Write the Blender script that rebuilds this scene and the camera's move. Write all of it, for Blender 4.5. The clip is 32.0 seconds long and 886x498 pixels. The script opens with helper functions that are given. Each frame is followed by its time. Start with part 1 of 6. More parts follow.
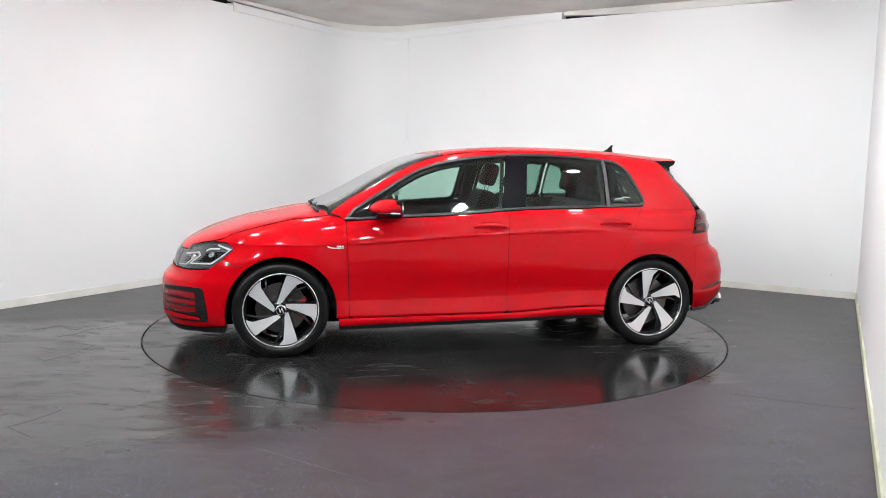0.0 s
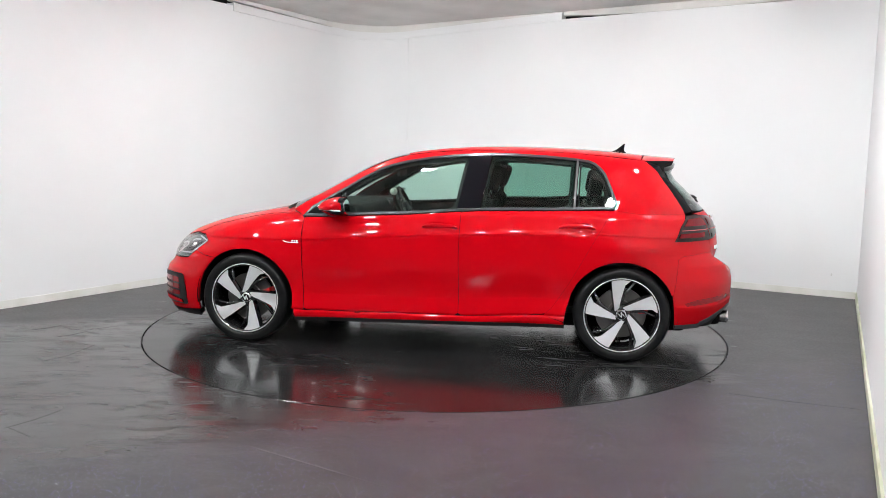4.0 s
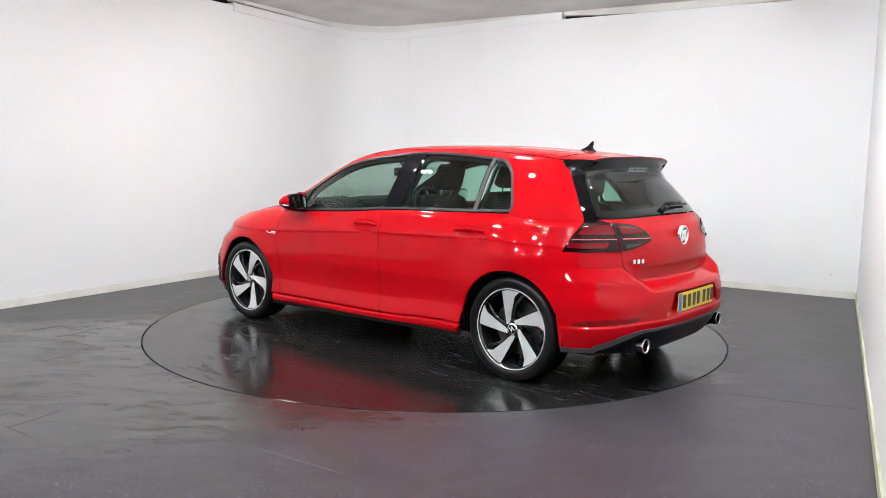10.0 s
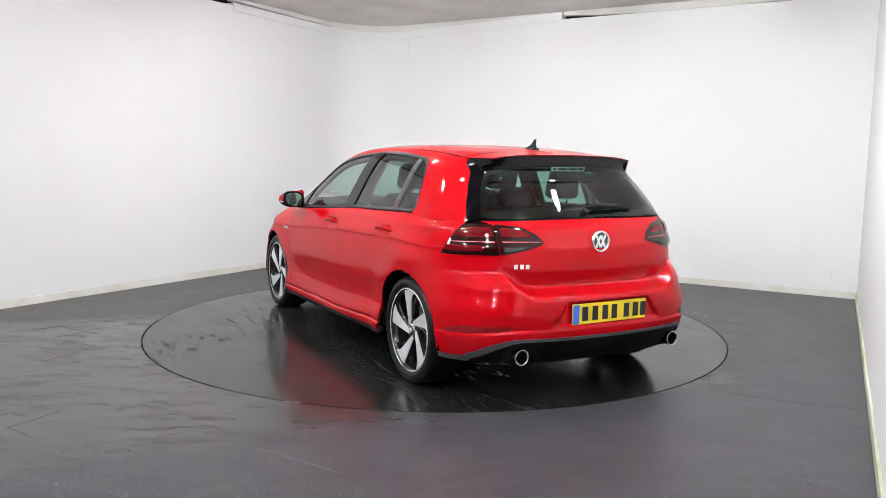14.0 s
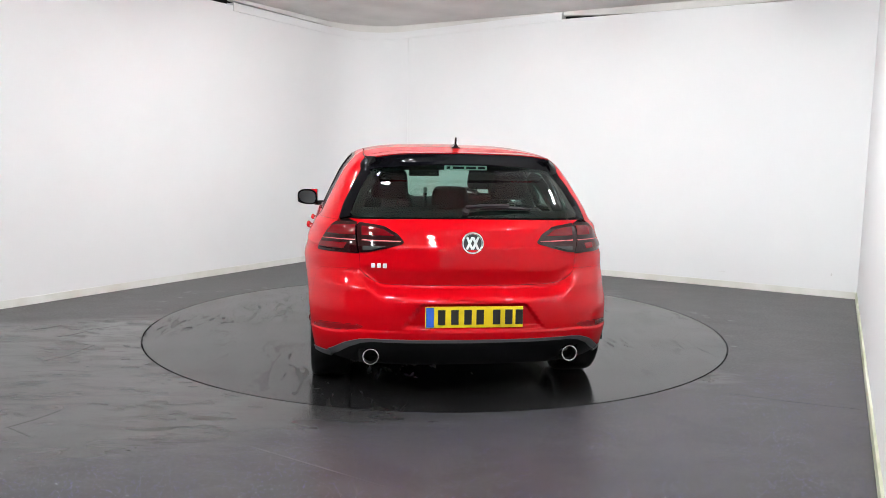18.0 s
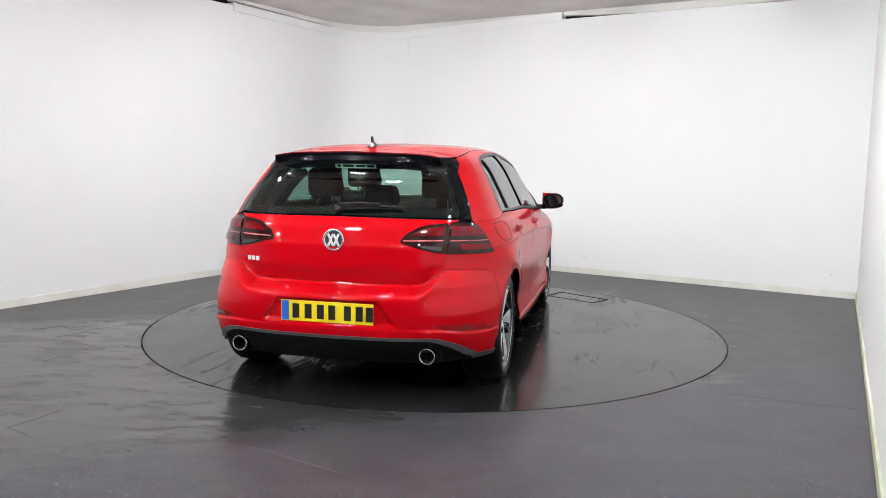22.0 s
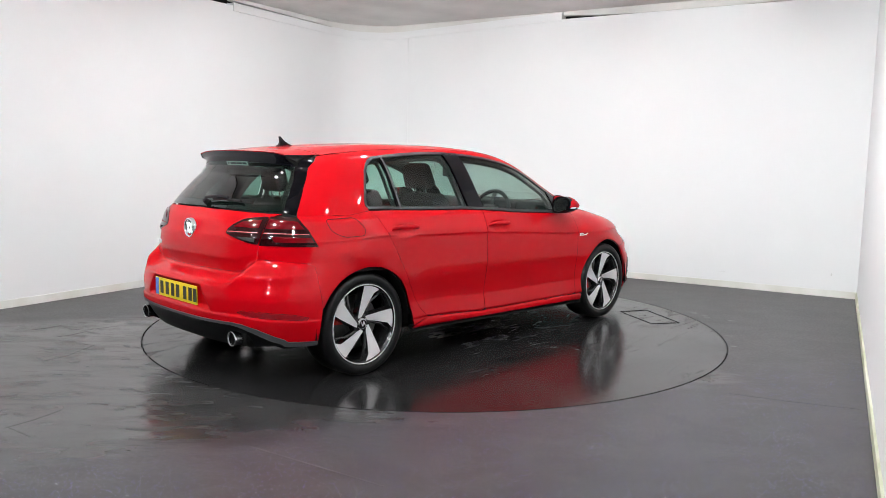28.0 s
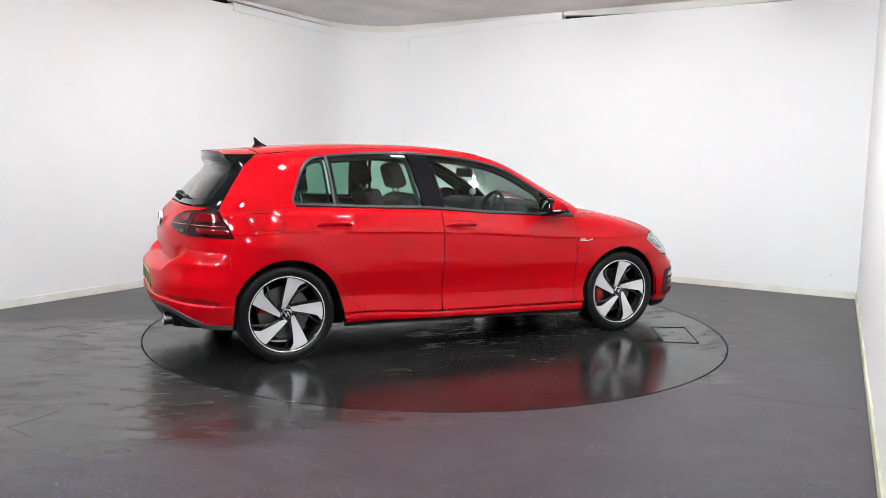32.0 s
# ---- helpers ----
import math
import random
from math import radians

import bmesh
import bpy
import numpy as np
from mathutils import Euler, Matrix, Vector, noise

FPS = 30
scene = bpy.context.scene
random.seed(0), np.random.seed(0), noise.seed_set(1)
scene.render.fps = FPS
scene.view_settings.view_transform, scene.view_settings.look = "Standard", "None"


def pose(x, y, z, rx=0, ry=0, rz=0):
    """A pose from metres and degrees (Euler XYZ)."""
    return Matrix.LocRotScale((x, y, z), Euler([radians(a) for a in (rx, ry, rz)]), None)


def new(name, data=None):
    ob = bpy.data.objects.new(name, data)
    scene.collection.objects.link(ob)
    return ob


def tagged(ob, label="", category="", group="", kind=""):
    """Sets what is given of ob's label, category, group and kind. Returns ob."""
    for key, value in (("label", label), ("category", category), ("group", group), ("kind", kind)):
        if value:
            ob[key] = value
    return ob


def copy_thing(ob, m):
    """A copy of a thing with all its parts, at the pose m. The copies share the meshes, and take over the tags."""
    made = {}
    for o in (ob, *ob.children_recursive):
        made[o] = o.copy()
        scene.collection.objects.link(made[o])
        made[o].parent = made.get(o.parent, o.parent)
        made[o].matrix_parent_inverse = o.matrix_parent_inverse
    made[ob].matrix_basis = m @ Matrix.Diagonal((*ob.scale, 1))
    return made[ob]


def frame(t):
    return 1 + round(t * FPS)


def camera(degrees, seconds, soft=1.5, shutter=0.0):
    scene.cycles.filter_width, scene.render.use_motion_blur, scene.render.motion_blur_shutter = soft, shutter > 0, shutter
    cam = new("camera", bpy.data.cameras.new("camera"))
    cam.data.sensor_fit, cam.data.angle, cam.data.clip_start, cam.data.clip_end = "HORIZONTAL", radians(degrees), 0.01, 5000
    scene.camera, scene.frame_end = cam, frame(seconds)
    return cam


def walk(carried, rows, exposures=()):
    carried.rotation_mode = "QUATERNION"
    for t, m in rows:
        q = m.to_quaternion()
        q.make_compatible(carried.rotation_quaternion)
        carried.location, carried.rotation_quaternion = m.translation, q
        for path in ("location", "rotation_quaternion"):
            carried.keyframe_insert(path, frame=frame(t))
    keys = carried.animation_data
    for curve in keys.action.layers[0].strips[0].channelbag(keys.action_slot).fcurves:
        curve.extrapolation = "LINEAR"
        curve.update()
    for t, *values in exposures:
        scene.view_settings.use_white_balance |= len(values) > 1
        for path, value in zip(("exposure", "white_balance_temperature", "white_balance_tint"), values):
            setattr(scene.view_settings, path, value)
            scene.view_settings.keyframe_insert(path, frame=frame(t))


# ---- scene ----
# The camera stands still; the table with the car turns clockwise (seen from above).
cam = camera(59.29, 32.0, soft=0.85)
EYE = pose(0.0, -6.2027, 1.3341, 83.3033, 0.0, -0.4514) @ pose(0, 0, 0, 0, 0, 0.935)
walk(cam, [(0.0, EYE), (32.0, EYE)])

# ---- light ----
scene.view_settings.exposure = 0.0
world = bpy.data.worlds.new("world")
scene.world = world
world.use_nodes = True
world.node_tree.nodes["Background"].inputs[0].default_value = (0.9, 0.95, 1.0, 1)
world.node_tree.nodes["Background"].inputs[1].default_value = 0.02
LAMP_POWER = 293.0


# ---- materials ----
def mat(name, color, rough=0.5, metal=0.0, coat=0.0, spec=0.5, emit=None, emit_strength=0.0):
    m = bpy.data.materials.new(name)
    m.use_nodes = True
    b = m.node_tree.nodes["Principled BSDF"]
    b.inputs["Base Color"].default_value = (*color, 1)
    b.inputs["Roughness"].default_value = rough
    b.inputs["Metallic"].default_value = metal
    b.inputs["Coat Weight"].default_value = coat
    b.inputs["Coat Roughness"].default_value = 0.03
    b.inputs["Specular IOR Level"].default_value = spec
    if emit:
        b.inputs["Emission Color"].default_value = (*emit, 1)
        b.inputs["Emission Strength"].default_value = emit_strength
    return m


def nodes_of(m):
    return m.node_tree.nodes, m.node_tree.links, m.node_tree.nodes["Principled BSDF"]


def noise_into(m, scale, low, high, socket, detail=4.0, spread=(0.35, 0.65), distort=0.0):
    """Drives a value socket of a material by noise between low and high."""
    n, l, b = nodes_of(m)
    tc = n.new("ShaderNodeTexCoord")
    tx = n.new("ShaderNodeTexNoise")
    tx.inputs["Scale"].default_value, tx.inputs["Detail"].default_value = scale, detail
    tx.inputs["Distortion"].default_value = distort
    mr = n.new("ShaderNodeMapRange")
    mr.inputs["From Min"].default_value, mr.inputs["From Max"].default_value = spread
    mr.inputs["To Min"].default_value, mr.inputs["To Max"].default_value = low, high
    l.new(tc.outputs["Object"], tx.inputs["Vector"])
    l.new(tx.outputs["Fac"], mr.inputs["Value"])
    l.new(mr.outputs["Result"], b.inputs[socket])
    return m


def bump_noise(m, scale, strength, distance=0.01, detail=6.0):
    n, l, b = nodes_of(m)
    tc = n.new("ShaderNodeTexCoord")
    tx = n.new("ShaderNodeTexNoise")
    tx.inputs["Scale"].default_value, tx.inputs["Detail"].default_value = scale, detail
    bp = n.new("ShaderNodeBump")
    bp.inputs["Strength"].default_value, bp.inputs["Distance"].default_value = strength, distance
    l.new(tc.outputs["Object"], tx.inputs["Vector"])
    l.new(tx.outputs["Fac"], bp.inputs["Height"])
    l.new(bp.outputs["Normal"], b.inputs["Normal"])
    return m


def mix_noise(m, c1, c2, scale, detail=5.0, spread=(0.35, 0.65), distort=0.0):
    n, l, b = nodes_of(m)
    tc = n.new("ShaderNodeTexCoord")
    tx = n.new("ShaderNodeTexNoise")
    tx.inputs["Scale"].default_value, tx.inputs["Detail"].default_value = scale, detail
    tx.inputs["Distortion"].default_value = distort
    cr = n.new("ShaderNodeValToRGB")
    cr.color_ramp.elements[0].position, cr.color_ramp.elements[1].position = spread
    cr.color_ramp.elements[0].color, cr.color_ramp.elements[1].color = (*c1, 1), (*c2, 1)
    l.new(tc.outputs["Object"], tx.inputs["Vector"])
    l.new(tx.outputs["Fac"], cr.inputs["Fac"])
    l.new(cr.outputs["Color"], b.inputs["Base Color"])
    return m


def glass(name, tint, gloss=0.02, power=3.2, top=1.0):
    """A thin tinted pane: clear view through, with a Fresnel gloss on top."""
    m = bpy.data.materials.new(name)
    m.use_nodes = True
    n, l = m.node_tree.nodes, m.node_tree.links
    n.remove(n["Principled BSDF"])
    out = n["Material Output"]
    tr, gl, mx, lw = n.new("ShaderNodeBsdfTransparent"), n.new("ShaderNodeBsdfGlossy"), n.new("ShaderNodeMixShader"), n.new("ShaderNodeLayerWeight")
    pw, mr = n.new("ShaderNodeMath"), n.new("ShaderNodeMapRange")
    pw.operation = "POWER"
    pw.inputs[1].default_value = power
    mr.inputs["To Min"].default_value, mr.inputs["To Max"].default_value = 0.06, top
    tr.inputs["Color"].default_value = (*tint, 1)
    gl.inputs["Roughness"].default_value = gloss
    l.new(lw.outputs["Facing"], pw.inputs[0])
    l.new(pw.outputs[0], mr.inputs["Value"])
    l.new(mr.outputs["Result"], mx.inputs[0])
    l.new(tr.outputs[0], mx.inputs[1])
    l.new(gl.outputs[0], mx.inputs[2])
    l.new(mx.outputs[0], out.inputs["Surface"])
    return m


PAINT = mat("red_paint", (0.46, 0.0008, 0.005), 0.45, 0.0, 0.58, spec=0.01)
nodes_of(PAINT)[2].inputs["Coat Roughness"].default_value = 0.015
# darkened red for panel edges: the shade in the seams, put into colour
SEAM_SHADE = mat("seam_shade_red", (0.10, 0.001, 0.002), 0.8, spec=0.05)
GLOSS_BLACK = mat("gloss_black", (0.004, 0.004, 0.005), 0.08, 0.0, 0.0, spec=0.22)
PLASTIC = bump_noise(mat("black_plastic", (0.008, 0.008, 0.009), 0.5, spec=0.3), 400, 0.15, 0.001)
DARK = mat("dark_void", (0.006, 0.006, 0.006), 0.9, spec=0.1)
TRIM = mat("window_trim", (0.022, 0.022, 0.024), 0.35, spec=0.45)
RUBBER = noise_into(mat("tyre_rubber", (0.006, 0.006, 0.0063), 0.4, spec=0.28), 30, 0.30, 0.42, "Roughness")
SILVER = mat("machined_alloy", (0.92, 0.92, 0.93), 0.36, 0.65)
# turned on a lathe: fine grooves run round the hub
turned = nodes_of(SILVER)[0].new("ShaderNodeTangent")
turned.direction_type, turned.axis = "RADIAL", "Z"
nodes_of(SILVER)[1].new(turned.outputs[0], nodes_of(SILVER)[2].inputs["Tangent"])
nodes_of(SILVER)[2].inputs["Anisotropic"].default_value = 0.7
PILLAR = mat("pillar_black", (0.004, 0.004, 0.006), 0.07, spec=0.25)
BADGE = mat("badge_silver", (0.80, 0.80, 0.81), 0.3, 0.25)
WHEEL_BLACK = mat("wheel_black", (0.012, 0.012, 0.013), 0.18, 0.0, 0.7)
CHROME = mat("chrome", (0.85, 0.85, 0.87), 0.08, 1.0)
DARK_CHROME = mat("dark_chrome", (0.30, 0.30, 0.31), 0.22, 1.0)
STEEL = noise_into(mat("brake_steel", (0.17, 0.165, 0.16), 0.35, 1.0), 40, 0.28, 0.5, "Roughness")
CALIPER = mat("red_caliper", (0.55, 0.01, 0.01), 0.35, 0.0, 0.5)
GLASS = glass("clear_glass", (0.68, 0.865, 0.79), power=4.2)
PRIVACY = glass("tinted_glass", (0.40, 0.62, 0.54), power=3.8)
SCREEN = glass("windscreen_glass", (0.80, 0.91, 0.86), power=4.0, top=1.7)
LENS = glass("lamp_lens", (0.92, 0.93, 0.94))
TAIL_RED = mat("tail_lamp_red", (0.125, 0.002, 0.005), 0.06, 0.0, 0.0, spec=0.4)
TAIL_DARK = mat("tail_lamp_smoked", (0.020, 0.002, 0.003), 0.06, 0.0, 0.0, spec=0.4)
TAIL_STRIP = mat("tail_lamp_strip", (0.48, 0.12, 0.12), 0.25)
TAIL_CLEAR = mat("tail_lamp_clear", (0.055, 0.055, 0.055), 0.2, 0.2)
# red of the reflectors; also stands for shaded body red in the grilles
REFLECTOR_SHADED_RED = mat("reflector_and_shaded_red", (0.24, 0.002, 0.006), 0.2, 0.0, 0.4)
LAMP_GREY = mat("lamp_bezel", (0.055, 0.055, 0.06), 0.35, 0.3)
LAMP_WHITE = mat("lamp_strip", (0.62, 0.63, 0.65), 0.5)
INTERIOR = bump_noise(mat("interior_plastic", (0.009, 0.009, 0.010), 0.65, spec=0.25), 90, 0.06, 0.001)
FABRIC = bump_noise(mat("seat_fabric", (0.008, 0.008, 0.0085), 0.9, spec=0.15), 120, 0.12, 0.001)
YELLOW = mat("plate_yellow", (0.80, 0.57, 0.012), 0.35)
PLATE_BLUE = mat("plate_blue", (0.03, 0.12, 0.55), 0.35)
PLATE_BLACK = mat("plate_black", (0.012, 0.012, 0.012), 0.4)
MIRROR = mat("mirror_glass", (0.75, 0.78, 0.8), 0.02, 1.0)
STICKER = mat("sticker_pale", (0.80, 0.88, 0.86), 0.6)
FIN_BLACK = mat("fin_black", (0.003, 0.003, 0.004), 0.06, spec=0.10)
DIFFUSER = mat("diffuser_black", (0.004, 0.004, 0.0045), 0.4, spec=0.15)
DIFFUSER_TRIM = mat("diffuser_trim_grey", (0.065, 0.065, 0.069), 0.35, spec=0.4)
SILVER_TRIM = mat("silver_trim", (0.070, 0.070, 0.073), 0.42, 0.25)

WALL = bump_noise(mix_noise(mat("white_wall_paint", (0.82, 0.82, 0.82), 0.6), (0.80, 0.80, 0.805), (0.83, 0.83, 0.83), 0.9, 6.0, (0.3, 0.7)), 60, 0.05, 0.004)
# assumed grey of the unseen walls, dark to dim reflections in the car
UNSEEN_WALL = bump_noise(mix_noise(mat("unseen_wall_grey", (0.25, 0.25, 0.25), 0.7), (0.22, 0.22, 0.22), (0.27, 0.27, 0.27), 1.2), 40, 0.1, 0.004)
BASE_WORN = mix_noise(mat("worn_baseboard_paint", (0.56, 0.57, 0.42), 0.5), (0.45, 0.47, 0.31), (0.68, 0.68, 0.56), 2.2, 6.0, (0.35, 0.6))
BASE = mix_noise(mat("baseboard_paint", (0.78, 0.77, 0.72), 0.45), (0.70, 0.69, 0.63), (0.80, 0.79, 0.76), 3.0)
CONCRETE = bump_noise(mix_noise(mat("concrete", (0.74, 0.725, 0.70), 0.85), (0.66, 0.645, 0.62), (0.80, 0.785, 0.76), 1.6, 8.0, (0.3, 0.7)), 7, 0.3, 0.02)
PANEL = mat("lamp_panel", (0.9, 0.9, 0.9), 0.4, emit=(0.965, 1.0, 1.015), emit_strength=LAMP_POWER)
LAMP_FRAME = mat("lamp_frame", (0.8, 0.8, 0.8), 0.4)


def math_node(m, op, a, b=None):
    n, l, _ = nodes_of(m)
    x = n.new("ShaderNodeMath")
    x.operation = op
    for k, v in enumerate((a, b)):
        if v is None:
            continue
        if isinstance(v, (int, float)):
            x.inputs[k].default_value = v
        else:
            l.new(v, x.inputs[k])
    return x.outputs[0]


def noise_node(m, scale, detail=4.0, stretch=(1, 1, 1), turn=0.0, distort=0.0):
    n, l, _ = nodes_of(m)
    tc, mp, tx = n.new("ShaderNodeTexCoord"), n.new("ShaderNodeMapping"), n.new("ShaderNodeTexNoise")
    mp.inputs["Scale"].default_value = stretch
    mp.inputs["Rotation"].default_value = (0, 0, radians(turn))
    tx.inputs["Scale"].default_value, tx.inputs["Detail"].default_value, tx.inputs["Distortion"].default_value = scale, detail, distort
    l.new(tc.outputs["Object"], mp.inputs["Vector"])
    l.new(mp.outputs["Vector"], tx.inputs["Vector"])
    return tx.outputs["Fac"]


def ranged(m, value, f0, f1, t0, t1):
    n, l, _ = nodes_of(m)
    mr = n.new("ShaderNodeMapRange")
    for name, v in (("From Min", f0), ("From Max", f1)):
        mr.inputs[name].default_value = v
    for name, v in (("To Min", t0), ("To Max", t1)):
        if isinstance(v, (int, float)):
            mr.inputs[name].default_value = v
        else:
            l.new(v, mr.inputs[name])
    l.new(value, mr.inputs["Value"])
    return mr.outputs["Result"]


def mixed(m, fac, a, b):
    n, l, _ = nodes_of(m)
    x = n.new("ShaderNodeMix")
    x.data_type = "RGBA"
    for name, v in (("A", a), ("B", b)):
        if isinstance(v, tuple):
            x.inputs[name].default_value = (*v, 1)
        else:
            l.new(v, x.inputs[name])
    l.new(fac, x.inputs["Factor"])
    return x.outputs["Result"]


def floor_material():
    """Dark safety vinyl: dry, gritty and flecked near the camera and at the right wall, wet and shiny elsewhere."""
    m = mat("vinyl_floor", (0.03, 0.03, 0.03), 0.3)
    n, l, b = nodes_of(m)
    tc, sep = n.new("ShaderNodeTexCoord"), n.new("ShaderNodeSeparateXYZ")
    l.new(tc.outputs["Object"], sep.inputs[0])
    x, y = sep.outputs["X"], sep.outputs["Y"]
    front = math_node(m, "SUBTRACT", math_node(m, "MULTIPLY", x, 0.42), math_node(m, "ADD", y, 2.27))
    right = math_node(m, "SUBTRACT", x, 1.75)
    far = math_node(m, "SUBTRACT", math_node(m, "MULTIPLY", y, 0.94), math_node(m, "ADD", math_node(m, "MULTIPLY", x, 0.35), 0.90))
    wob = ranged(m, noise_node(m, 1.6, 6.0, (1, 2.2, 1), 8, 0.5), 0.3, 0.7, -0.17, 0.17)
    zone = math_node(m, "MAXIMUM", math_node(m, "ADD", math_node(m, "MAXIMUM", front, right), wob), math_node(m, "ADD", far, math_node(m, "MULTIPLY", wob, 0.12)))
    dry = ranged(m, zone, -0.20, 0.16, 0.0, 1.0)
    grain = noise_node(m, 55.0, 5.0)
    blot = noise_node(m, 3.1, 8.0, (1, 1.7, 1), 20, 0.8)
    wet_col = mixed(m, ranged(m, blot, 0.35, 0.65, 0.0, 1.0), (0.027, 0.0265, 0.027), (0.038, 0.037, 0.037))
    dry_col = mixed(m, ranged(m, blot, 0.35, 0.65, 0.0, 1.0), (0.033, 0.0310, 0.0325), (0.056, 0.0530, 0.0548))
    dry_col = mixed(m, ranged(m, grain, 0.42, 0.62, 0.0, 0.45), dry_col, (0.040, 0.038, 0.042))
    # brownish drying smears in the wet part
    smear = math_node(m, "MULTIPLY", ranged(m, noise_node(m, 3.4, 7.0, (1, 3.6, 1), 12, 1.4), 0.53, 0.62, 0.0, 1.0), ranged(m, noise_node(m, 0.9, 3.0), 0.42, 0.56, 0.05, 0.8))
    wet_col = mixed(m, smear, wet_col, (0.024, 0.021, 0.018))
    col = mixed(m, dry, wet_col, dry_col)
    # flecks of two sizes, white to violet
    for scale, size, rare, keep in ((118.0, 0.19, 0.34, 1.0), (68.0, 0.13, 0.36, 1.0)):
        vor, pick = n.new("ShaderNodeTexVoronoi"), n.new("ShaderNodeSeparateColor")
        vor.inputs["Scale"].default_value = scale
        l.new(tc.outputs["Object"], vor.inputs["Vector"])
        l.new(vor.outputs["Color"], pick.inputs[0])
        dot = math_node(m, "MULTIPLY", math_node(m, "LESS_THAN", vor.outputs["Distance"], size), math_node(m, "LESS_THAN", pick.outputs[0], rare))
        dot = math_node(m, "MULTIPLY", dot, math_node(m, "MULTIPLY", ranged(m, dry, 0.0, 1.0, 0.30, keep), ranged(m, front, -0.30, 0.30, 0.10, 1.0)))
        tint = mixed(m, ranged(m, pick.outputs[1], 0.45, 0.95, 0.0, 1.0), (0.30, 0.25, 1.0), (0.90, 0.90, 1.0))
        col = mixed(m, dot, col, tint)
    l.new(col, b.inputs["Base Color"])
    streak = noise_node(m, 2.6, 7.0, (0.8, 2.6, 1), 14, 0.6)
    wet_rough = math_node(m, "ADD", ranged(m, streak, 0.40, 0.60, 0.15, 0.27), math_node(m, "MULTIPLY", smear, 0.16))
    l.new(ranged(m, math_node(m, "MULTIPLY", smear, math_node(m, "SUBTRACT", 1.0, dry)), 0.0, 1.0, 0.5, 0.3), b.inputs["Specular IOR Level"])
    dry_rough = ranged(m, grain, 0.3, 0.7, 0.38, 0.48)
    rough = n.new("ShaderNodeMix")
    l.new(dry, rough.inputs["Factor"])
    l.new(wet_rough, rough.inputs["A"])
    l.new(dry_rough, rough.inputs["B"])
    l.new(rough.outputs["Result"], b.inputs["Roughness"])
    bp = n.new("ShaderNodeBump")
    bp.inputs["Distance"].default_value = 0.001
    l.new(ranged(m, dry, 0, 1, 0.05, 0.25), bp.inputs["Strength"])
    l.new(noise_node(m, 160.0, 3.0), bp.inputs["Height"])
    l.new(bp.outputs["Normal"], b.inputs["Normal"])
    return m


def table_material():
    """Worn black vinyl of the turntable, wet, with drying smears and scuffs."""
    m = mat("turntable_vinyl", (0.016, 0.016, 0.016), 0.2)
    n, l, b = nodes_of(m)
    blot = noise_node(m, 1.8, 6.0, (1, 1.4, 1), 30, 0.7)
    smear = noise_node(m, 3.0, 6.0, (1, 4.0, 1), -35, 1.2)
    where = noise_node(m, 0.8, 3.0)
    patch = math_node(m, "MULTIPLY", ranged(m, smear, 0.55, 0.61, 0.0, 0.9), ranged(m, where, 0.46, 0.56, 0.0, 1.0))
    col = mixed(m, ranged(m, blot, 0.35, 0.65, 0.0, 1.0), (0.011, 0.0106, 0.011), (0.018, 0.0175, 0.018))
    col = mixed(m, patch, col, (0.014, 0.0130, 0.0122))
    scuff = noise_node(m, 14.0, 4.0, (0.15, 3.0, 1), 62)
    col = mixed(m, ranged(m, scuff, 0.70, 0.74, 0.0, 0.4), col, (0.07, 0.07, 0.07))
    l.new(col, b.inputs["Base Color"])
    rough = n.new("ShaderNodeMix")
    l.new(patch, rough.inputs["Factor"])
    l.new(ranged(m, blot, 0.35, 0.68, 0.13, 0.23), rough.inputs["A"])
    rough.inputs["B"].default_value = 0.30
    l.new(rough.outputs["Result"], b.inputs["Roughness"])
    l.new(ranged(m, patch, 0.0, 1.0, 0.31, 0.16), b.inputs["Specular IOR Level"])
    bp = n.new("ShaderNodeBump")
    bp.inputs["Distance"].default_value, bp.inputs["Strength"].default_value = 0.001, 0.025
    l.new(noise_node(m, 120.0, 3.0), bp.inputs["Height"])
    l.new(bp.outputs["Normal"], b.inputs["Normal"])
    return m


FLOOR = floor_material()
TABLE = table_material()
GROOVE = mat("groove", (0.004, 0.004, 0.004), 0.8)


# ---- mesh helpers ----
def finish(name, bm, material, parent=None, label="", smooth=False):
    me = bpy.data.meshes.new(name)
    bm.normal_update()
    bm.to_mesh(me)
    bm.free()
    me.materials.append(material)
    if smooth:
        me.shade_smooth()
    ob = new(name, me)
    if parent:
        ob.parent = parent
    if label:
        ob["label"] = label
    return ob


def part(name, bm, material, parent, label="", smooth=False):
    return finish(name, bm, material, parent, label, smooth)


def structure(ob):
    return tagged(ob, kind="structure")


def box_bm(x0, x1, y0, y1, z0, z1, bevel=0.0, segments=2):
    bm = bmesh.new()
    bmesh.ops.create_cube(bm, size=1.0, matrix=Matrix.Translation(((x0 + x1) / 2, (y0 + y1) / 2, (z0 + z1) / 2)) @ Matrix.Diagonal((x1 - x0, y1 - y0, z1 - z0, 1)))
    if bevel:
        bmesh.ops.bevel(bm, geom=bm.edges[:], offset=bevel, segments=segments, affect="EDGES", profile=0.6)
    return bm


def prism_bm(outline, z0, z1):
    """An upright prism on a plan outline (counter-clockwise)."""
    bm = bmesh.new()
    lo = [bm.verts.new((x, y, z0)) for x, y in outline]
    hi = [bm.verts.new((x, y, z1)) for x, y in outline]
    bm.faces.new(hi)
    bm.faces.new(lo[::-1])
    for i in range(len(outline)):
        j = (i + 1) % len(outline)
        bm.faces.new((lo[i], lo[j], hi[j], hi[i]))
    bmesh.ops.recalc_face_normals(bm, faces=bm.faces[:])
    return bm


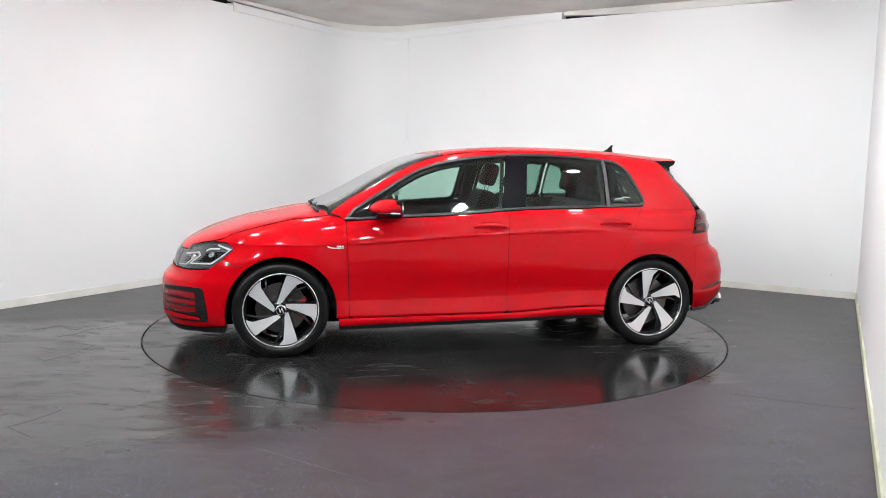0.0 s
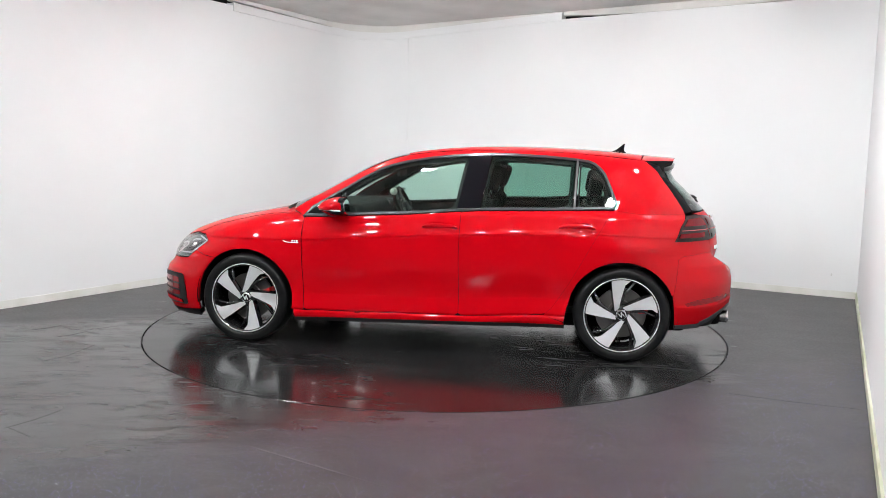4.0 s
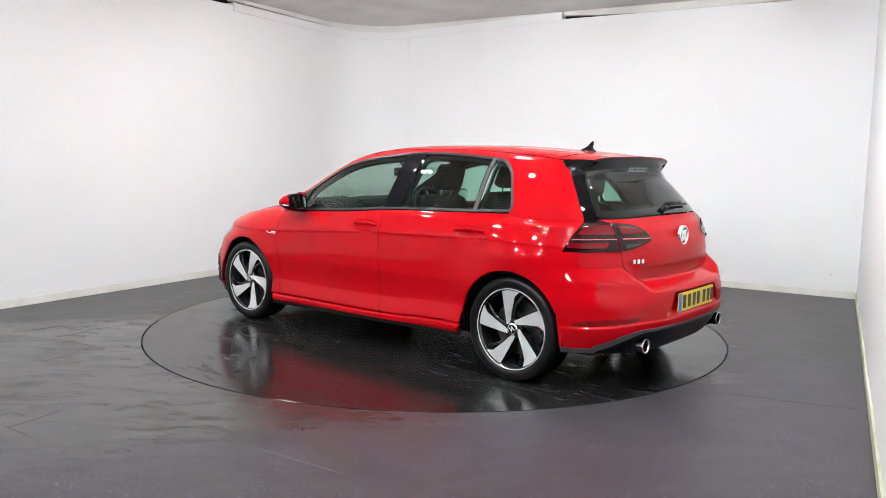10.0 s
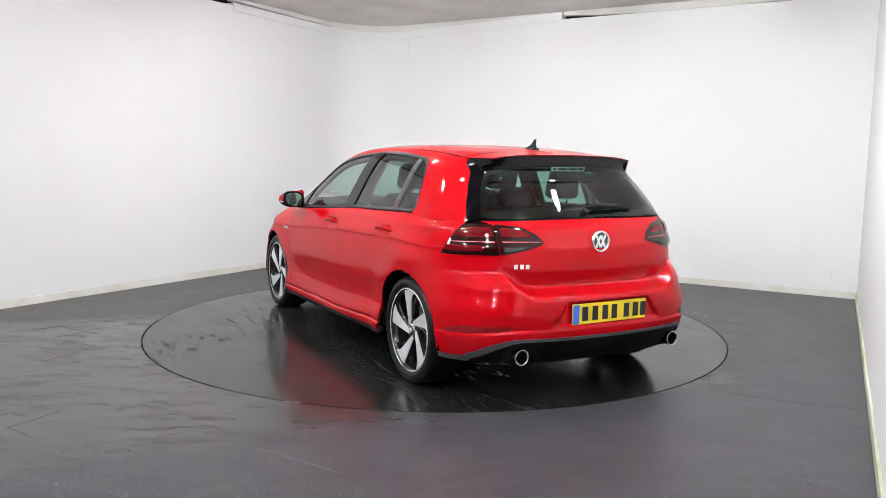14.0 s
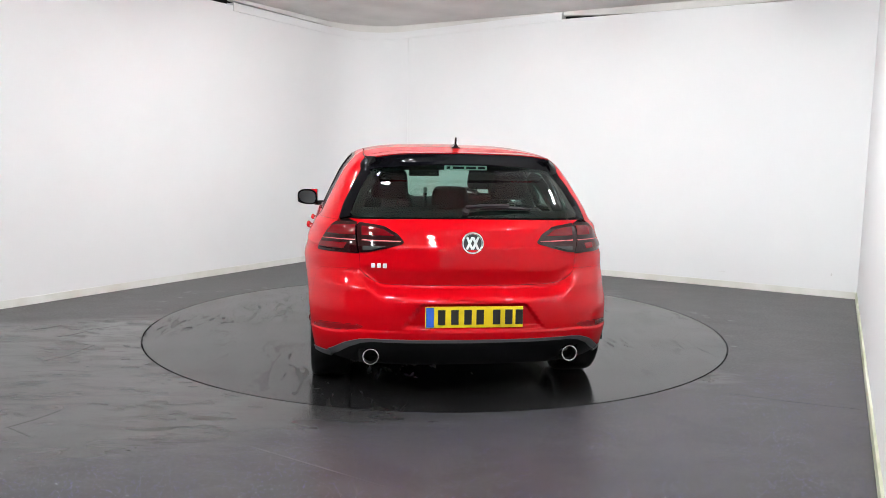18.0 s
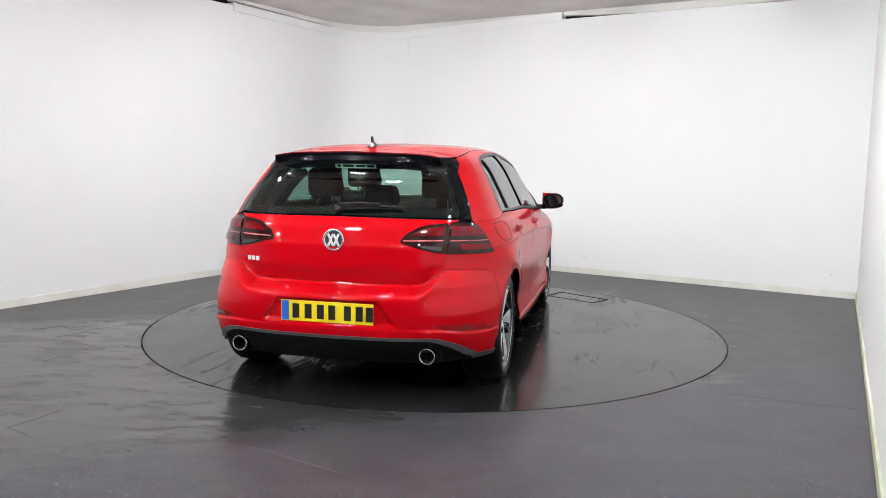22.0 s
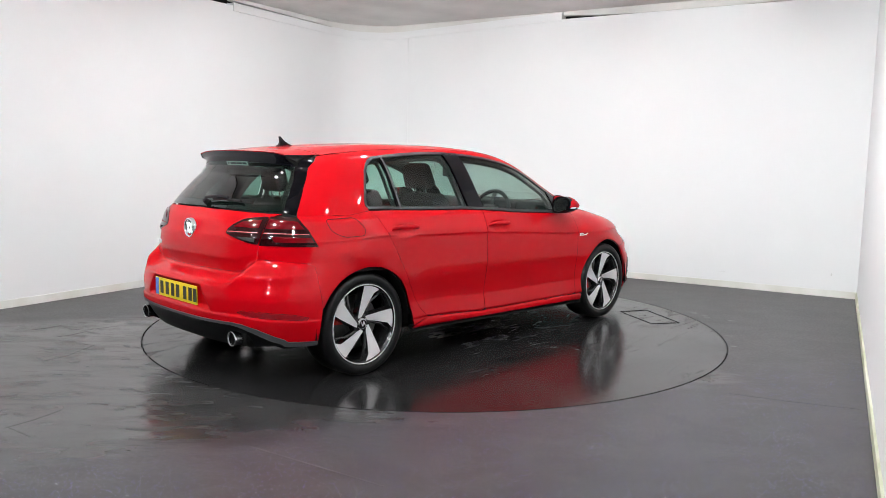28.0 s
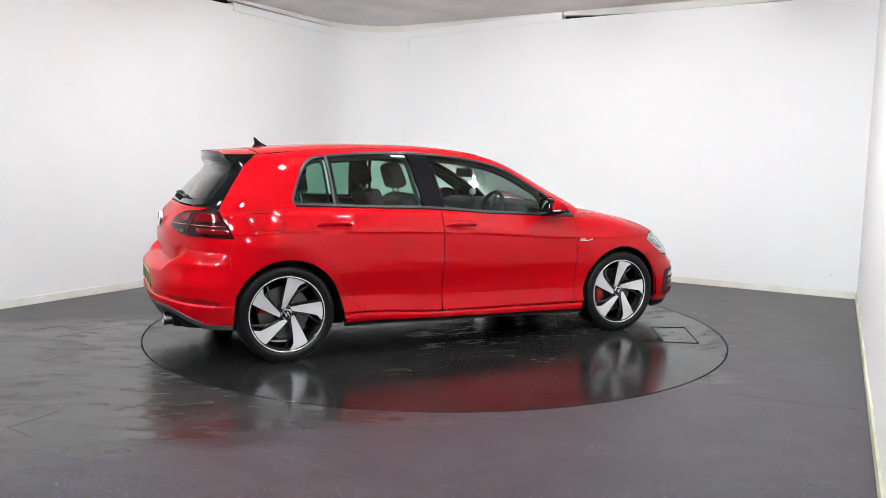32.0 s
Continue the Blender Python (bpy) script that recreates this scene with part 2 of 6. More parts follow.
def lathe_bm(profile, steps, m=None):
    """Turns (radius, height) pairs round z."""
    bm = bmesh.new()
    rings = []
    for r, h in profile:
        rings.append([bm.verts.new((r * math.cos(2 * math.pi * k / steps), r * math.sin(2 * math.pi * k / steps), h)) for k in range(steps)])
    for a, b in zip(rings, rings[1:]):
        for k in range(steps):
            bm.faces.new((a[k], a[(k + 1) % steps], b[(k + 1) % steps], b[k]))
    bmesh.ops.recalc_face_normals(bm, faces=bm.faces[:])
    if m:
        bmesh.ops.transform(bm, matrix=m, verts=bm.verts[:])
    return bm


def ease(v):
    v = np.clip(v, 0, 1)
    return v * v * (3 - 2 * v)


# ---- the room ----
LEFT_A, LEFT_DIR = Vector((-3.685, 0.312)), Vector((0.5236, 0.8520)).normalized()
BACK_B, BACK_DIR = Vector((4.185, 1.411)), Vector((0.8544, -0.5196)).normalized()
RIGHT_DIR = Vector((-0.4571, -0.8894)).normalized()
# where the left and the back wall would meet
det = LEFT_DIR.x * -BACK_DIR.y + LEFT_DIR.y * BACK_DIR.x
gap = BACK_B - LEFT_A
CORNER = LEFT_A + LEFT_DIR * ((gap.x * -BACK_DIR.y + gap.y * BACK_DIR.x) / det)
BEND = 0.75
WALL_TOP, CEILING_Z = 2.955, 3.045


def bend_point(k, off=0.0):
    """A point on the rounded corner, k from 0 (left wall) to 1 (back wall)."""
    n_left, n_back = Vector((LEFT_DIR.y, -LEFT_DIR.x)), Vector((BACK_DIR.y, -BACK_DIR.x))
    centre = CORNER - LEFT_DIR * BEND + n_left * BEND
    a0 = math.atan2(-n_left.y, -n_left.x)
    a1 = a0 - math.pi / 2
    a = a0 + (a1 - a0) * k
    return centre + Vector((math.cos(a), math.sin(a))) * (BEND + off)


def ribbon(points, normals, t0, t1, z0, z1):
    """A wall-like strip along plan points, from t0 to t1 behind its inner face; z0 and z1 may be lists."""
    n = len(points)
    lows = z0 if isinstance(z0, list) else [z0] * n
    highs = z1 if isinstance(z1, list) else [z1] * n
    inner = [p + m * t0 for p, m in zip(points, normals)]
    outer = [p + m * t1 for p, m in zip(points, normals)]
    bm = bmesh.new()
    rows = [[bm.verts.new((p.x, p.y, z)) for p, z in zip(line, zs)] for line, zs in ((inner, lows), (inner, highs), (outer, highs), (outer, lows))]
    for a in range(4):
        b = (a + 1) % 4
        for i in range(n - 1):
            bm.faces.new((rows[a][i], rows[a][i + 1], rows[b][i + 1], rows[b][i]))
    bm.faces.new([rows[a][0] for a in range(4)])
    bm.faces.new([rows[a][-1] for a in range(4)][::-1])
    bmesh.ops.recalc_face_normals(bm, faces=bm.faces[:])
    return bm


def straight(a, b):
    d = (b - a).normalized()
    n = Vector((-d.y, d.x))
    return [a, b], [n, n]


L0, L1 = LEFT_A - LEFT_DIR * 6.5, CORNER - LEFT_DIR * BEND
B0, B1 = CORNER + BACK_DIR * BEND, BACK_B
R1 = BACK_B + RIGHT_DIR * 7.9
R2 = R1 + Vector((-RIGHT_DIR.y, RIGHT_DIR.x)) * 0.9
R3 = R2 + RIGHT_DIR * 3.6
BENDS = [bend_point(k / 40) for k in range(41)]
BEND_N = [(bend_point(k / 40, 1.0) - bend_point(k / 40)).normalized() for k in range(41)]


def wall(name, a, b, top=WALL_TOP, material=WALL):
    return structure(finish(name, ribbon(*straight(a, b), 0.0, 0.15, 0.0, top), material))


wall("wall_left", L0, L1)
structure(finish("wall_corner", ribbon(BENDS, BEND_N, 0.0, 0.15, 0.0, WALL_TOP), WALL))
wall("wall_back", B0, B1)
wall("wall_right", B1 + RIGHT_DIR * 0.001, R1, 3.045)
wall("wall_return", R1, R2, 3.045)
# two walls added out of view, grey so the paint reflects less white
wall("wall_side_unseen", R2, R3, 3.045, UNSEEN_WALL)
wall("wall_rear_unseen", R3, L0, 3.045, UNSEEN_WALL)

for a, b in ((L0, L1), (B0, B1), (B1, R1)):
    pts, ns = straight(a, b)
    structure(finish("baseboard", ribbon(pts, ns, -0.014, -0.001, 0.0, 0.068), BASE_WORN if b is R1 else BASE))
structure(finish("baseboard", ribbon(BENDS, BEND_N, -0.014, -0.001, 0.0, 0.068), BASE))
# the raised board under the ceiling, from the left wall round the bend to the back wall
F0, F1 = LEFT_A + LEFT_DIR * 2.69, BACK_B - BACK_DIR * 3.24
path = [F0] + BENDS + [F1]
path_n = [BEND_N[0]] + BEND_N + [BEND_N[-1]]
tops = [2.985] + [2.968 + 0.024 * k / 40 - 0.033 * float(ease((k - 5) / 12)) for k in range(41)] + [3.030]
structure(finish("trim", ribbon(path, path_n, -0.012, 0.10, [z - 0.088 for z in tops], tops), WALL))
# the ceiling's concrete edge above the board
edge_low = [z + 0.026 - 0.021 * min(1.0, 0.45 + k / 14) if k else z + 0.026 for k, z in enumerate(tops)]
structure(finish("trim", ribbon(path, path_n, 0.02, 0.09, edge_low, 3.044), CONCRETE))
far_pts = [F1 + BACK_DIR * 0.01 + (BACK_B - F1 - BACK_DIR * 0.02) * k / 8 for k in range(9)]
far_low = [WALL_TOP + g for g in (0.045, 0.022, 0.010, 0.008, 0.008, 0.010, 0.016, 0.024, 0.030)]
structure(finish("trim", ribbon(far_pts, [BEND_N[-1]] * 9, 0.03, 0.09, far_low, 3.044), CONCRETE))
# near-black strips painted as the shade in the gap behind the wall tops
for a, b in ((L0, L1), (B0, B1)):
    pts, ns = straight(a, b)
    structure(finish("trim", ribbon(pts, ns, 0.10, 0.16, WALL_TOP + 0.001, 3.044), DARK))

# floor: one slab, its rim left open for the turntable
RING = 2.222


def floor_slab():
    bm = bmesh.new()
    n = 128
    inner = [bm.verts.new(((RING + 0.011) * math.cos(2 * math.pi * k / n), (RING + 0.011) * math.sin(2 * math.pi * k / n), 0.0)) for k in range(n)]
    low = [bm.verts.new((v.co.x, v.co.y, -0.05)) for v in inner]
    outer = [bm.verts.new((12.0 * math.cos(2 * math.pi * k / n), 12.0 * math.sin(2 * math.pi * k / n), 0.0)) for k in range(n)]
    for k in range(n):
        j = (k + 1) % n
        bm.faces.new((inner[k], outer[k], outer[j], inner[j]))
        bm.faces.new((low[k], inner[k], inner[j], low[j]))
    bmesh.ops.recalc_face_normals(bm, faces=bm.faces[:])
    for f in bm.faces:
        if abs(f.normal.z) > 0.5 and f.normal.z < 0:
            f.normal_flip()
    return bm


structure(finish("floor", floor_slab(), FLOOR))
structure(finish("ground_pit", prism_bm([(2.6 * math.cos(k * math.pi / 32), 2.6 * math.sin(k * math.pi / 32)) for k in range(64)], -0.12, -0.05), GROOVE))
ceiling_bm = prism_bm([(-10, -11), (8, -11), (8, 9), (-10, 9)], CEILING_Z, CEILING_Z + 0.2)
structure(finish("ceiling", ceiling_bm, CONCRETE))


# ---- ceiling lamps: square panels over the table and behind the camera ----
def ceiling_lamp():
    """A small square flood lamp on a short drop rod, its face tilted towards the far corner (+x here)."""
    lamp = new("ceiling_lamp")
    tilt = Matrix.Translation((0, 0, -0.16)) @ Matrix.Rotation(radians(-LAMP_TILT), 4, "Y")
    face = box_bm(-0.086, 0.086, -0.086, 0.086, -0.03, -0.018, 0.002, 1)
    bmesh.ops.transform(face, matrix=tilt, verts=face.verts[:])
    part("lamp_panel", face, PANEL, lamp)
    frame_bm = bmesh.new()
    for x0, x1, y0, y1 in ((-0.11, 0.11, -0.11, -0.088), (-0.11, 0.11, 0.088, 0.11), (-0.11, -0.088, -0.088, 0.088), (0.088, 0.11, -0.088, 0.088)):
        bmesh.ops.create_cube(frame_bm, size=1.0, matrix=Matrix.Translation(((x0 + x1) / 2, (y0 + y1) / 2, -0.018)) @ Matrix.Diagonal((x1 - x0, y1 - y0, 0.034, 1)))
    bmesh.ops.create_cube(frame_bm, size=1.0, matrix=Matrix.Translation((0, 0, 0.004)) @ Matrix.Diagonal((0.22, 0.22, 0.012, 1)))
    bmesh.ops.transform(frame_bm, matrix=tilt, verts=frame_bm.verts[:])
    part("lamp_frame", frame_bm, LAMP_FRAME, lamp)
    part("drop_rod", lathe_bm([(0.0, 0.0), (0.012, 0.0), (0.012, -0.16), (0.0, -0.16)], 10), LAMP_FRAME, lamp)
    return tagged(lamp, "square white glowing flood lamp hung under the concrete ceiling", "ceiling lamp", "flood lamps under the ceiling")


LAMP_TILT = 38
ROOM_TURN = math.degrees(math.atan2(LEFT_DIR.y, LEFT_DIR.x))
LAMPS = [(along, across) for along in (-4.8, -3.2, -1.6, 0.0, 1.5) for across in (1.85, 3.6, 5.6)]
first_lamp = None
for along, across in LAMPS:
    p = LEFT_A + LEFT_DIR * along + Vector((LEFT_DIR.y, -LEFT_DIR.x)) * across
    at = pose(p.x, p.y, CEILING_Z, 0, 0, ROOM_TURN - 6 * (across - 3.5) / 1.9)
    if first_lamp is None:
        first_lamp = ceiling_lamp()
        first_lamp.matrix_basis = at
    else:
        copy_thing(first_lamp, at)


# ---- the turntable ----
def turntable():
    table = new("turntable")
    n = 128
    bm = lathe_bm([(RING, -0.045), (RING, -0.001), (RING - 0.002, 0.0)], n)
    top = [v for v in bm.verts if abs(v.co.z) < 1e-5]
    top.sort(key=lambda v: math.atan2(v.co.y, v.co.x))
    bm.faces.new(top)
    part("deck", bm, TABLE, table)
    return tagged(table, "round black vinyl turntable set flush in the floor", "turntable")


TABLE_THING = turntable()


from mathutils.geometry import tessellate_polygon


# ---- the car's skin: one smooth form, x forward, y to its left, z up, the wheelbase centred on the origin ----
def curve_table(points):
    """A monotone smooth curve through (x, y) pairs, sampled densely."""
    xs, ys = np.array([p[0] for p in points], float), np.array([p[1] for p in points], float)
    h, d = np.diff(xs), np.diff(ys) / np.diff(xs)
    m = np.zeros(len(xs))
    for i in range(1, len(xs) - 1):
        if d[i - 1] * d[i] > 0:
            w1, w2 = 2 * h[i] + h[i - 1], h[i] + 2 * h[i - 1]
            m[i] = (w1 + w2) / (w1 / d[i - 1] + w2 / d[i])
    m[0], m[-1] = d[0], d[-1]
    q = np.linspace(xs[0], xs[-1], 1200)
    k = np.clip(np.searchsorted(xs, q) - 1, 0, len(xs) - 2)
    t = (q - xs[k]) / h[k]
    v = (2 * t**3 - 3 * t**2 + 1) * ys[k] + (t**3 - 2 * t**2 + t) * h[k] * m[k] + (3 * t**2 - 2 * t**3) * ys[k + 1] + (t**3 - t**2) * h[k] * m[k + 1]
    return q, v


def on_curve(table, x):
    return np.interp(x, *table)


# half width by height: the doors bulge, tuck in, then flare out above the sill; bumpers go straight down
SHOULDER = [(0.58, 0.8848), (0.66, 0.8880), (0.74, 0.8878), (0.795, 0.8866), (0.806, 0.8875), (0.8135, 0.8902), (0.820, 0.8894), (0.90, 0.8640), (0.95, 0.846), (0.975, 0.826), (1.00, 0.812), (1.13, 0.752), (1.25, 0.690),
            (1.33, 0.632), (1.38, 0.565), (1.405, 0.47), (1.42, 0.33), (1.428, 0.0001)]
WIDTH = curve_table([(0.12, 0.80), (0.19, 0.838), (0.225, 0.862), (0.245, 0.875), (0.262, 0.8820), (0.280, 0.8830), (0.291, 0.8795), (0.297, 0.8725), (0.303, 0.8735), (0.309, 0.8785), (0.330, 0.8760), (0.40, 0.8635), (0.415, 0.8615), (0.435, 0.8622), (0.50, 0.8725)] + SHOULDER)
WIDTH_END = curve_table([(0.12, 0.80), (0.19, 0.842), (0.235, 0.862), (0.30, 0.8735), (0.40, 0.8790), (0.50, 0.8830)] + SHOULDER)
DOOR_FOOT = curve_table([(-2.3, 0.31), (-0.7, 0.297), (-0.25, 0.272), (0.9, 0.2625), (2.3, 0.25)])
CREASE = curve_table([(-2.2, 0.82), (-1.6, 0.835), (-1.16, 0.85), (-0.78, 0.836), (-0.2, 0.82), (0.37, 0.785), (0.86, 0.752), (1.2, 0.74), (2.2, 0.74)])
TAIL = curve_table([(0.10, -1.90), (0.18, -1.98), (0.26, -2.045), (0.334, -2.085), (0.408, -2.098), (0.45, -2.102), (0.53, -2.104), (0.575, -2.101), (0.589, -2.096), (0.600, -2.085), (0.612, -2.062), (0.625, -2.028), (0.639, -1.996), (0.655, -1.987), (0.70, -1.996), (0.734, -2.006), (0.748, -2.007), (0.835, -1.998), (0.858, -1.992), (0.872, -1.984), (0.934, -1.952), (1.00, -1.905),
                    (1.10, -1.825), (1.20, -1.742), (1.30, -1.660), (1.345, -1.675), (1.39, -1.685), (1.43, -1.70)])
TAIL_CORNER = curve_table([(0.10, -1.90), (0.18, -1.98), (0.26, -2.045), (0.334, -2.085), (0.408, -2.098), (0.45, -2.102), (0.53, -2.103), (0.62, -2.098), (0.645, -2.090), (0.66, -2.078), (0.70, -2.038), (0.715, -2.022), (0.73, -2.013), (0.745, -2.010), (0.835, -1.998),
                           (0.858, -1.992), (0.872, -1.984), (0.934, -1.952), (1.00, -1.905), (1.10, -1.825), (1.20, -1.742), (1.30, -1.660), (1.345, -1.675), (1.39, -1.685), (1.43, -1.70)])
GLASS_BOW = np.polyfit((0.80, 0.90, 1.00, 1.13, 1.25), (0.897, 0.856, 0.8115, 0.752, 0.690), 2)
WIDTH_UP = curve_table([(0.80 + 0.05 * k, float(np.polyval(GLASS_BOW, 0.80 + 0.05 * k))) for k in range(10)] + [(1.33, 0.632), (1.38, 0.565), (1.405, 0.47), (1.42, 0.33), (1.428, 0.0001)])
NOSE = curve_table([(0.10, 2.00), (0.16, 2.08), (0.20, 2.115), (0.30, 2.140), (0.45, 2.140), (0.495, 2.128), (0.53, 2.092), (0.56, 2.070), (0.60, 2.060), (0.65, 2.050), (0.70, 2.036), (0.76, 2.025), (1.0, 2.02)])
SCREEN_LINE = curve_table([(0.90, 1.20), (0.955, 1.11), (1.084, 0.845), (1.203, 0.632), (1.305, 0.425), (1.361, 0.245), (1.393, 0.04), (1.413, -0.17), (1.43, -0.54)])
BONNET_LINE = curve_table([(-2.5, 9.0), (-0.4, 4.0), (0.3, 2.0), (0.6, 1.25), (0.8, 1.05), (0.95, 0.975), (1.05, 0.962), (1.24, 0.938), (1.41, 0.905), (1.58, 0.876), (1.75, 0.834), (1.88, 0.797), (1.966, 0.762), (2.05, 0.715), (2.2, 0.66)])
TAIL_POWER = curve_table([(0.1, 3.3), (0.5, 3.4), (0.62, 3.0), (0.81, 2.8), (0.95, 3.1), (1.1, 3.6), (1.43, 3.6)])
WHEELS_X = (1.313, -1.313)
HANDLES = ((-0.092, 0.868), (-1.005, 0.887))


def plate_recess(y, z):
    """The shallow hollow in the rear bumper that holds the number plate."""
    half = 0.292 + (0.568 - z) * 0.75
    return 0.022 * ease((half - y) / 0.028) * ease((0.574 - z) / 0.016) * ease((z - 0.43) / 0.03)


def outside(x, y, z, upper):
    """Above 0 outside the skin, below 0 inside it."""
    y = np.maximum(np.abs(y), 0.004)
    drop = 0.058 * np.maximum(0, -0.55 - x) ** 2 * np.clip((z - 0.95) / 0.4, 0, 1)
    band = ease((0.20 - np.abs(z - 0.81)) / 0.17)
    zw = z + drop + (0.81 - on_curve(CREASE, x)) * band
    zf = zw + (0.300 - on_curve(DOOR_FOOT, x)) * ease((0.50 - z) / 0.14)
    ends = ease((np.abs(x) - 1.02) / 0.2)
    w = on_curve(WIDTH_UP, z + drop) if upper else on_curve(WIDTH, zf) * (1 - ends) + on_curve(WIDTH_END, zw) * ends
    for wx in WHEELS_X:
        r = np.hypot(x - wx, z - 0.32)
        w = w + 0.015 * np.exp(-(((r - 0.37) / np.where(r > 0.37, 0.12, 0.075)) ** 2)) * (z > 0.15)
    w = w + 0.015 * np.exp(-(((x + 1.46) / 0.36) ** 2) - ((z - 0.765) / 0.065) ** 2) - 0.005 * np.exp(-(((x + 1.48) / 0.22) ** 2) - ((z - 0.895) / 0.05) ** 2) * (not upper)
    if not upper:
        for hx, hz in HANDLES:
            w = w - 0.015 * np.exp(-(((x - hx) / 0.082) ** 4) - ((z - hz + 0.010) / 0.034) ** 4)
    fold = 0.430 - 0.032 * ease((y - 0.55) / 0.28)
    ledge = 0.010 * ease((fold - z) / 0.012) * ease((z - 0.29) / 0.09) * (0.45 + 0.55 * ease((y - 0.42) / 0.14))
    w = w + 0.55 * ledge * ease((-1.62 - x) / 0.12)
    # the bumper's shelf climbs to the lamps at the corners
    climb = 0.070 * ease((y - 0.46) / 0.15) * ease((z - 0.48) / 0.16) * ease((0.81 - z) / 0.10)
    corner = ease((y - 0.50) / 0.13)
    tail = on_curve(TAIL, z + drop - climb) * (1 - corner) + on_curve(TAIL_CORNER, z + drop) * corner + plate_recess(y, z) - ledge
    back = np.clip((-1.15 - x) / (-1.15 - tail), 0, None)
    pw = on_curve(TAIL_POWER, z)
    if upper:
        front = np.clip((x + 0.55) / (on_curve(SCREEN_LINE, z) + 0.55), 0, None)
        pf = 6.5
    else:
        front = np.clip((x - 1.0) / (on_curve(NOSE, z) - 1.0), 0, None)
        pf = 3.3 - 0.8 * ease((z - 0.58) / 0.16)
    p = np.where(x < -0.9, pw, pf)
    m = (np.power(np.maximum(y / np.maximum(w, 1e-4), 0), p) + np.power(back + front, p)) ** (1 / p)
    if upper:
        return m - 1
    c = np.clip((z - 0.62) / np.maximum(on_curve(BONNET_LINE, x) - 0.62, 0.01), 0, None)
    return np.power(m, 5) + np.power(c, 5) - 1


def cast(o, d, upper, reach=2.2):
    """Meets rays from inside with the skin."""
    lo, hi = np.zeros(len(o)), np.full(len(o), reach)
    for _ in range(34):
        mid = (lo + hi) / 2
        q = o + d * mid[:, None]
        out = outside(q[:, 0], q[:, 1], q[:, 2], upper) > 0
        hi = np.where(out, mid, hi)
        lo = np.where(out, lo, mid)
    return o + d * lo[:, None]


FAN = 0.5
REAR_C, FRONT_C, FAN_Y = -1.45, 1.30, 0.3
REAR_TURN, FRONT_TURN = REAR_C - FAN * math.pi / 2, FRONT_C + FAN * math.pi / 2
REAR_MID, FRONT_MID = REAR_TURN - FAN_Y, FRONT_TURN + FAN_Y


def rays(chart, uv):
    """Ray origins and directions for a chart: 'wrap' goes round the car (s, z), 'top' looks down (x, y)."""
    u, v = uv[:, 0].copy(), uv[:, 1]
    n = len(u)
    o, d = np.zeros((n, 3)), np.zeros((n, 3))
    if chart == "top":
        o[:, 0], o[:, 1], o[:, 2] = u, v, np.where(u > 1.2, 0.62, 0.75)
        d[:, 2] = 1
        return o, d
    side = np.where((u < REAR_MID) | (u > FRONT_MID), -1.0, 1.0)
    u = np.where(u < REAR_MID, 2 * REAR_MID - u, np.where(u > FRONT_MID, 2 * FRONT_MID - u, u))
    o[:, 2] = v
    mid = (u >= REAR_C) & (u <= FRONT_C)
    o[mid, 0], d[mid, 1] = u[mid], 1
    for k in (-1, 1):
        c = REAR_C if k < 0 else FRONT_C
        over = (u - c) * k
        fan = (over > 0) & (over <= FAN * math.pi / 2)
        a = over[fan] / FAN
        o[fan, 0], o[fan, 1] = c, FAN_Y
        d[fan, 0], d[fan, 1] = k * np.sin(a), np.cos(a)
        flat = over > FAN * math.pi / 2
        o[flat, 0], o[flat, 1] = c, FAN_Y - (over[flat] - FAN * math.pi / 2)
        d[flat, 0] = k
    o[:, 1] *= side
    d[:, 1] *= side
    return o, d


def skin(chart, uv, upper, off=0.0):
    uv = np.asarray(uv, float)
    o, d = rays(chart, uv)
    p = cast(o, d, upper)
    e = 0.004
    du = cast(*rays(chart, uv + (e, 0)), upper) - cast(*rays(chart, uv - (e, 0)), upper)
    dv = cast(*rays(chart, uv + (0, e)), upper) - cast(*rays(chart, uv - (0, e)), upper)
    nrm = np.cross(du, dv)
    nrm /= np.maximum(np.linalg.norm(nrm, axis=1), 1e-9)[:, None]
    nrm *= np.where((nrm * d).sum(1) < 0, -1, 1)[:, None]
    return p + nrm * off, nrm


def side_s(x, z, upper=False):
    """The wrap coordinate of the skin's point at (x, z) seen from the side."""
    if REAR_C <= x <= FRONT_C:
        return (x, z)
    c, k = (REAR_C, -1) if x < 0 else (FRONT_C, 1)
    p = cast(np.array([[x, 0.0, z]]), np.array([[0.0, 1.0, 0.0]]), upper)[0]
    a = math.atan2((x - c) * k, p[1] - FAN_Y)
    if p[1] < FAN_Y:
        return (c + k * (FAN * math.pi / 2 + FAN_Y - p[1]), z)
    return (c + k * FAN * a, z)


def end_s(y, z, k=-1, upper=False):
    """The wrap coordinate of the skin's point at (y, z) seen from behind (k = -1) or from the front."""
    c = REAR_C if k < 0 else FRONT_C
    a = abs(y)
    if a <= FAN_Y:
        s = c + k * (FAN * math.pi / 2 + FAN_Y - a)
    else:
        p = cast(np.array([[c, a, z]]), np.array([[float(k), 0.0, 0.0]]), upper)[0]
        s = c + k * FAN * math.atan2((p[0] - c) * k, a - FAN_Y)
    mid = REAR_MID if k < 0 else FRONT_MID
    return (s if y >= 0 else 2 * mid - s, z)


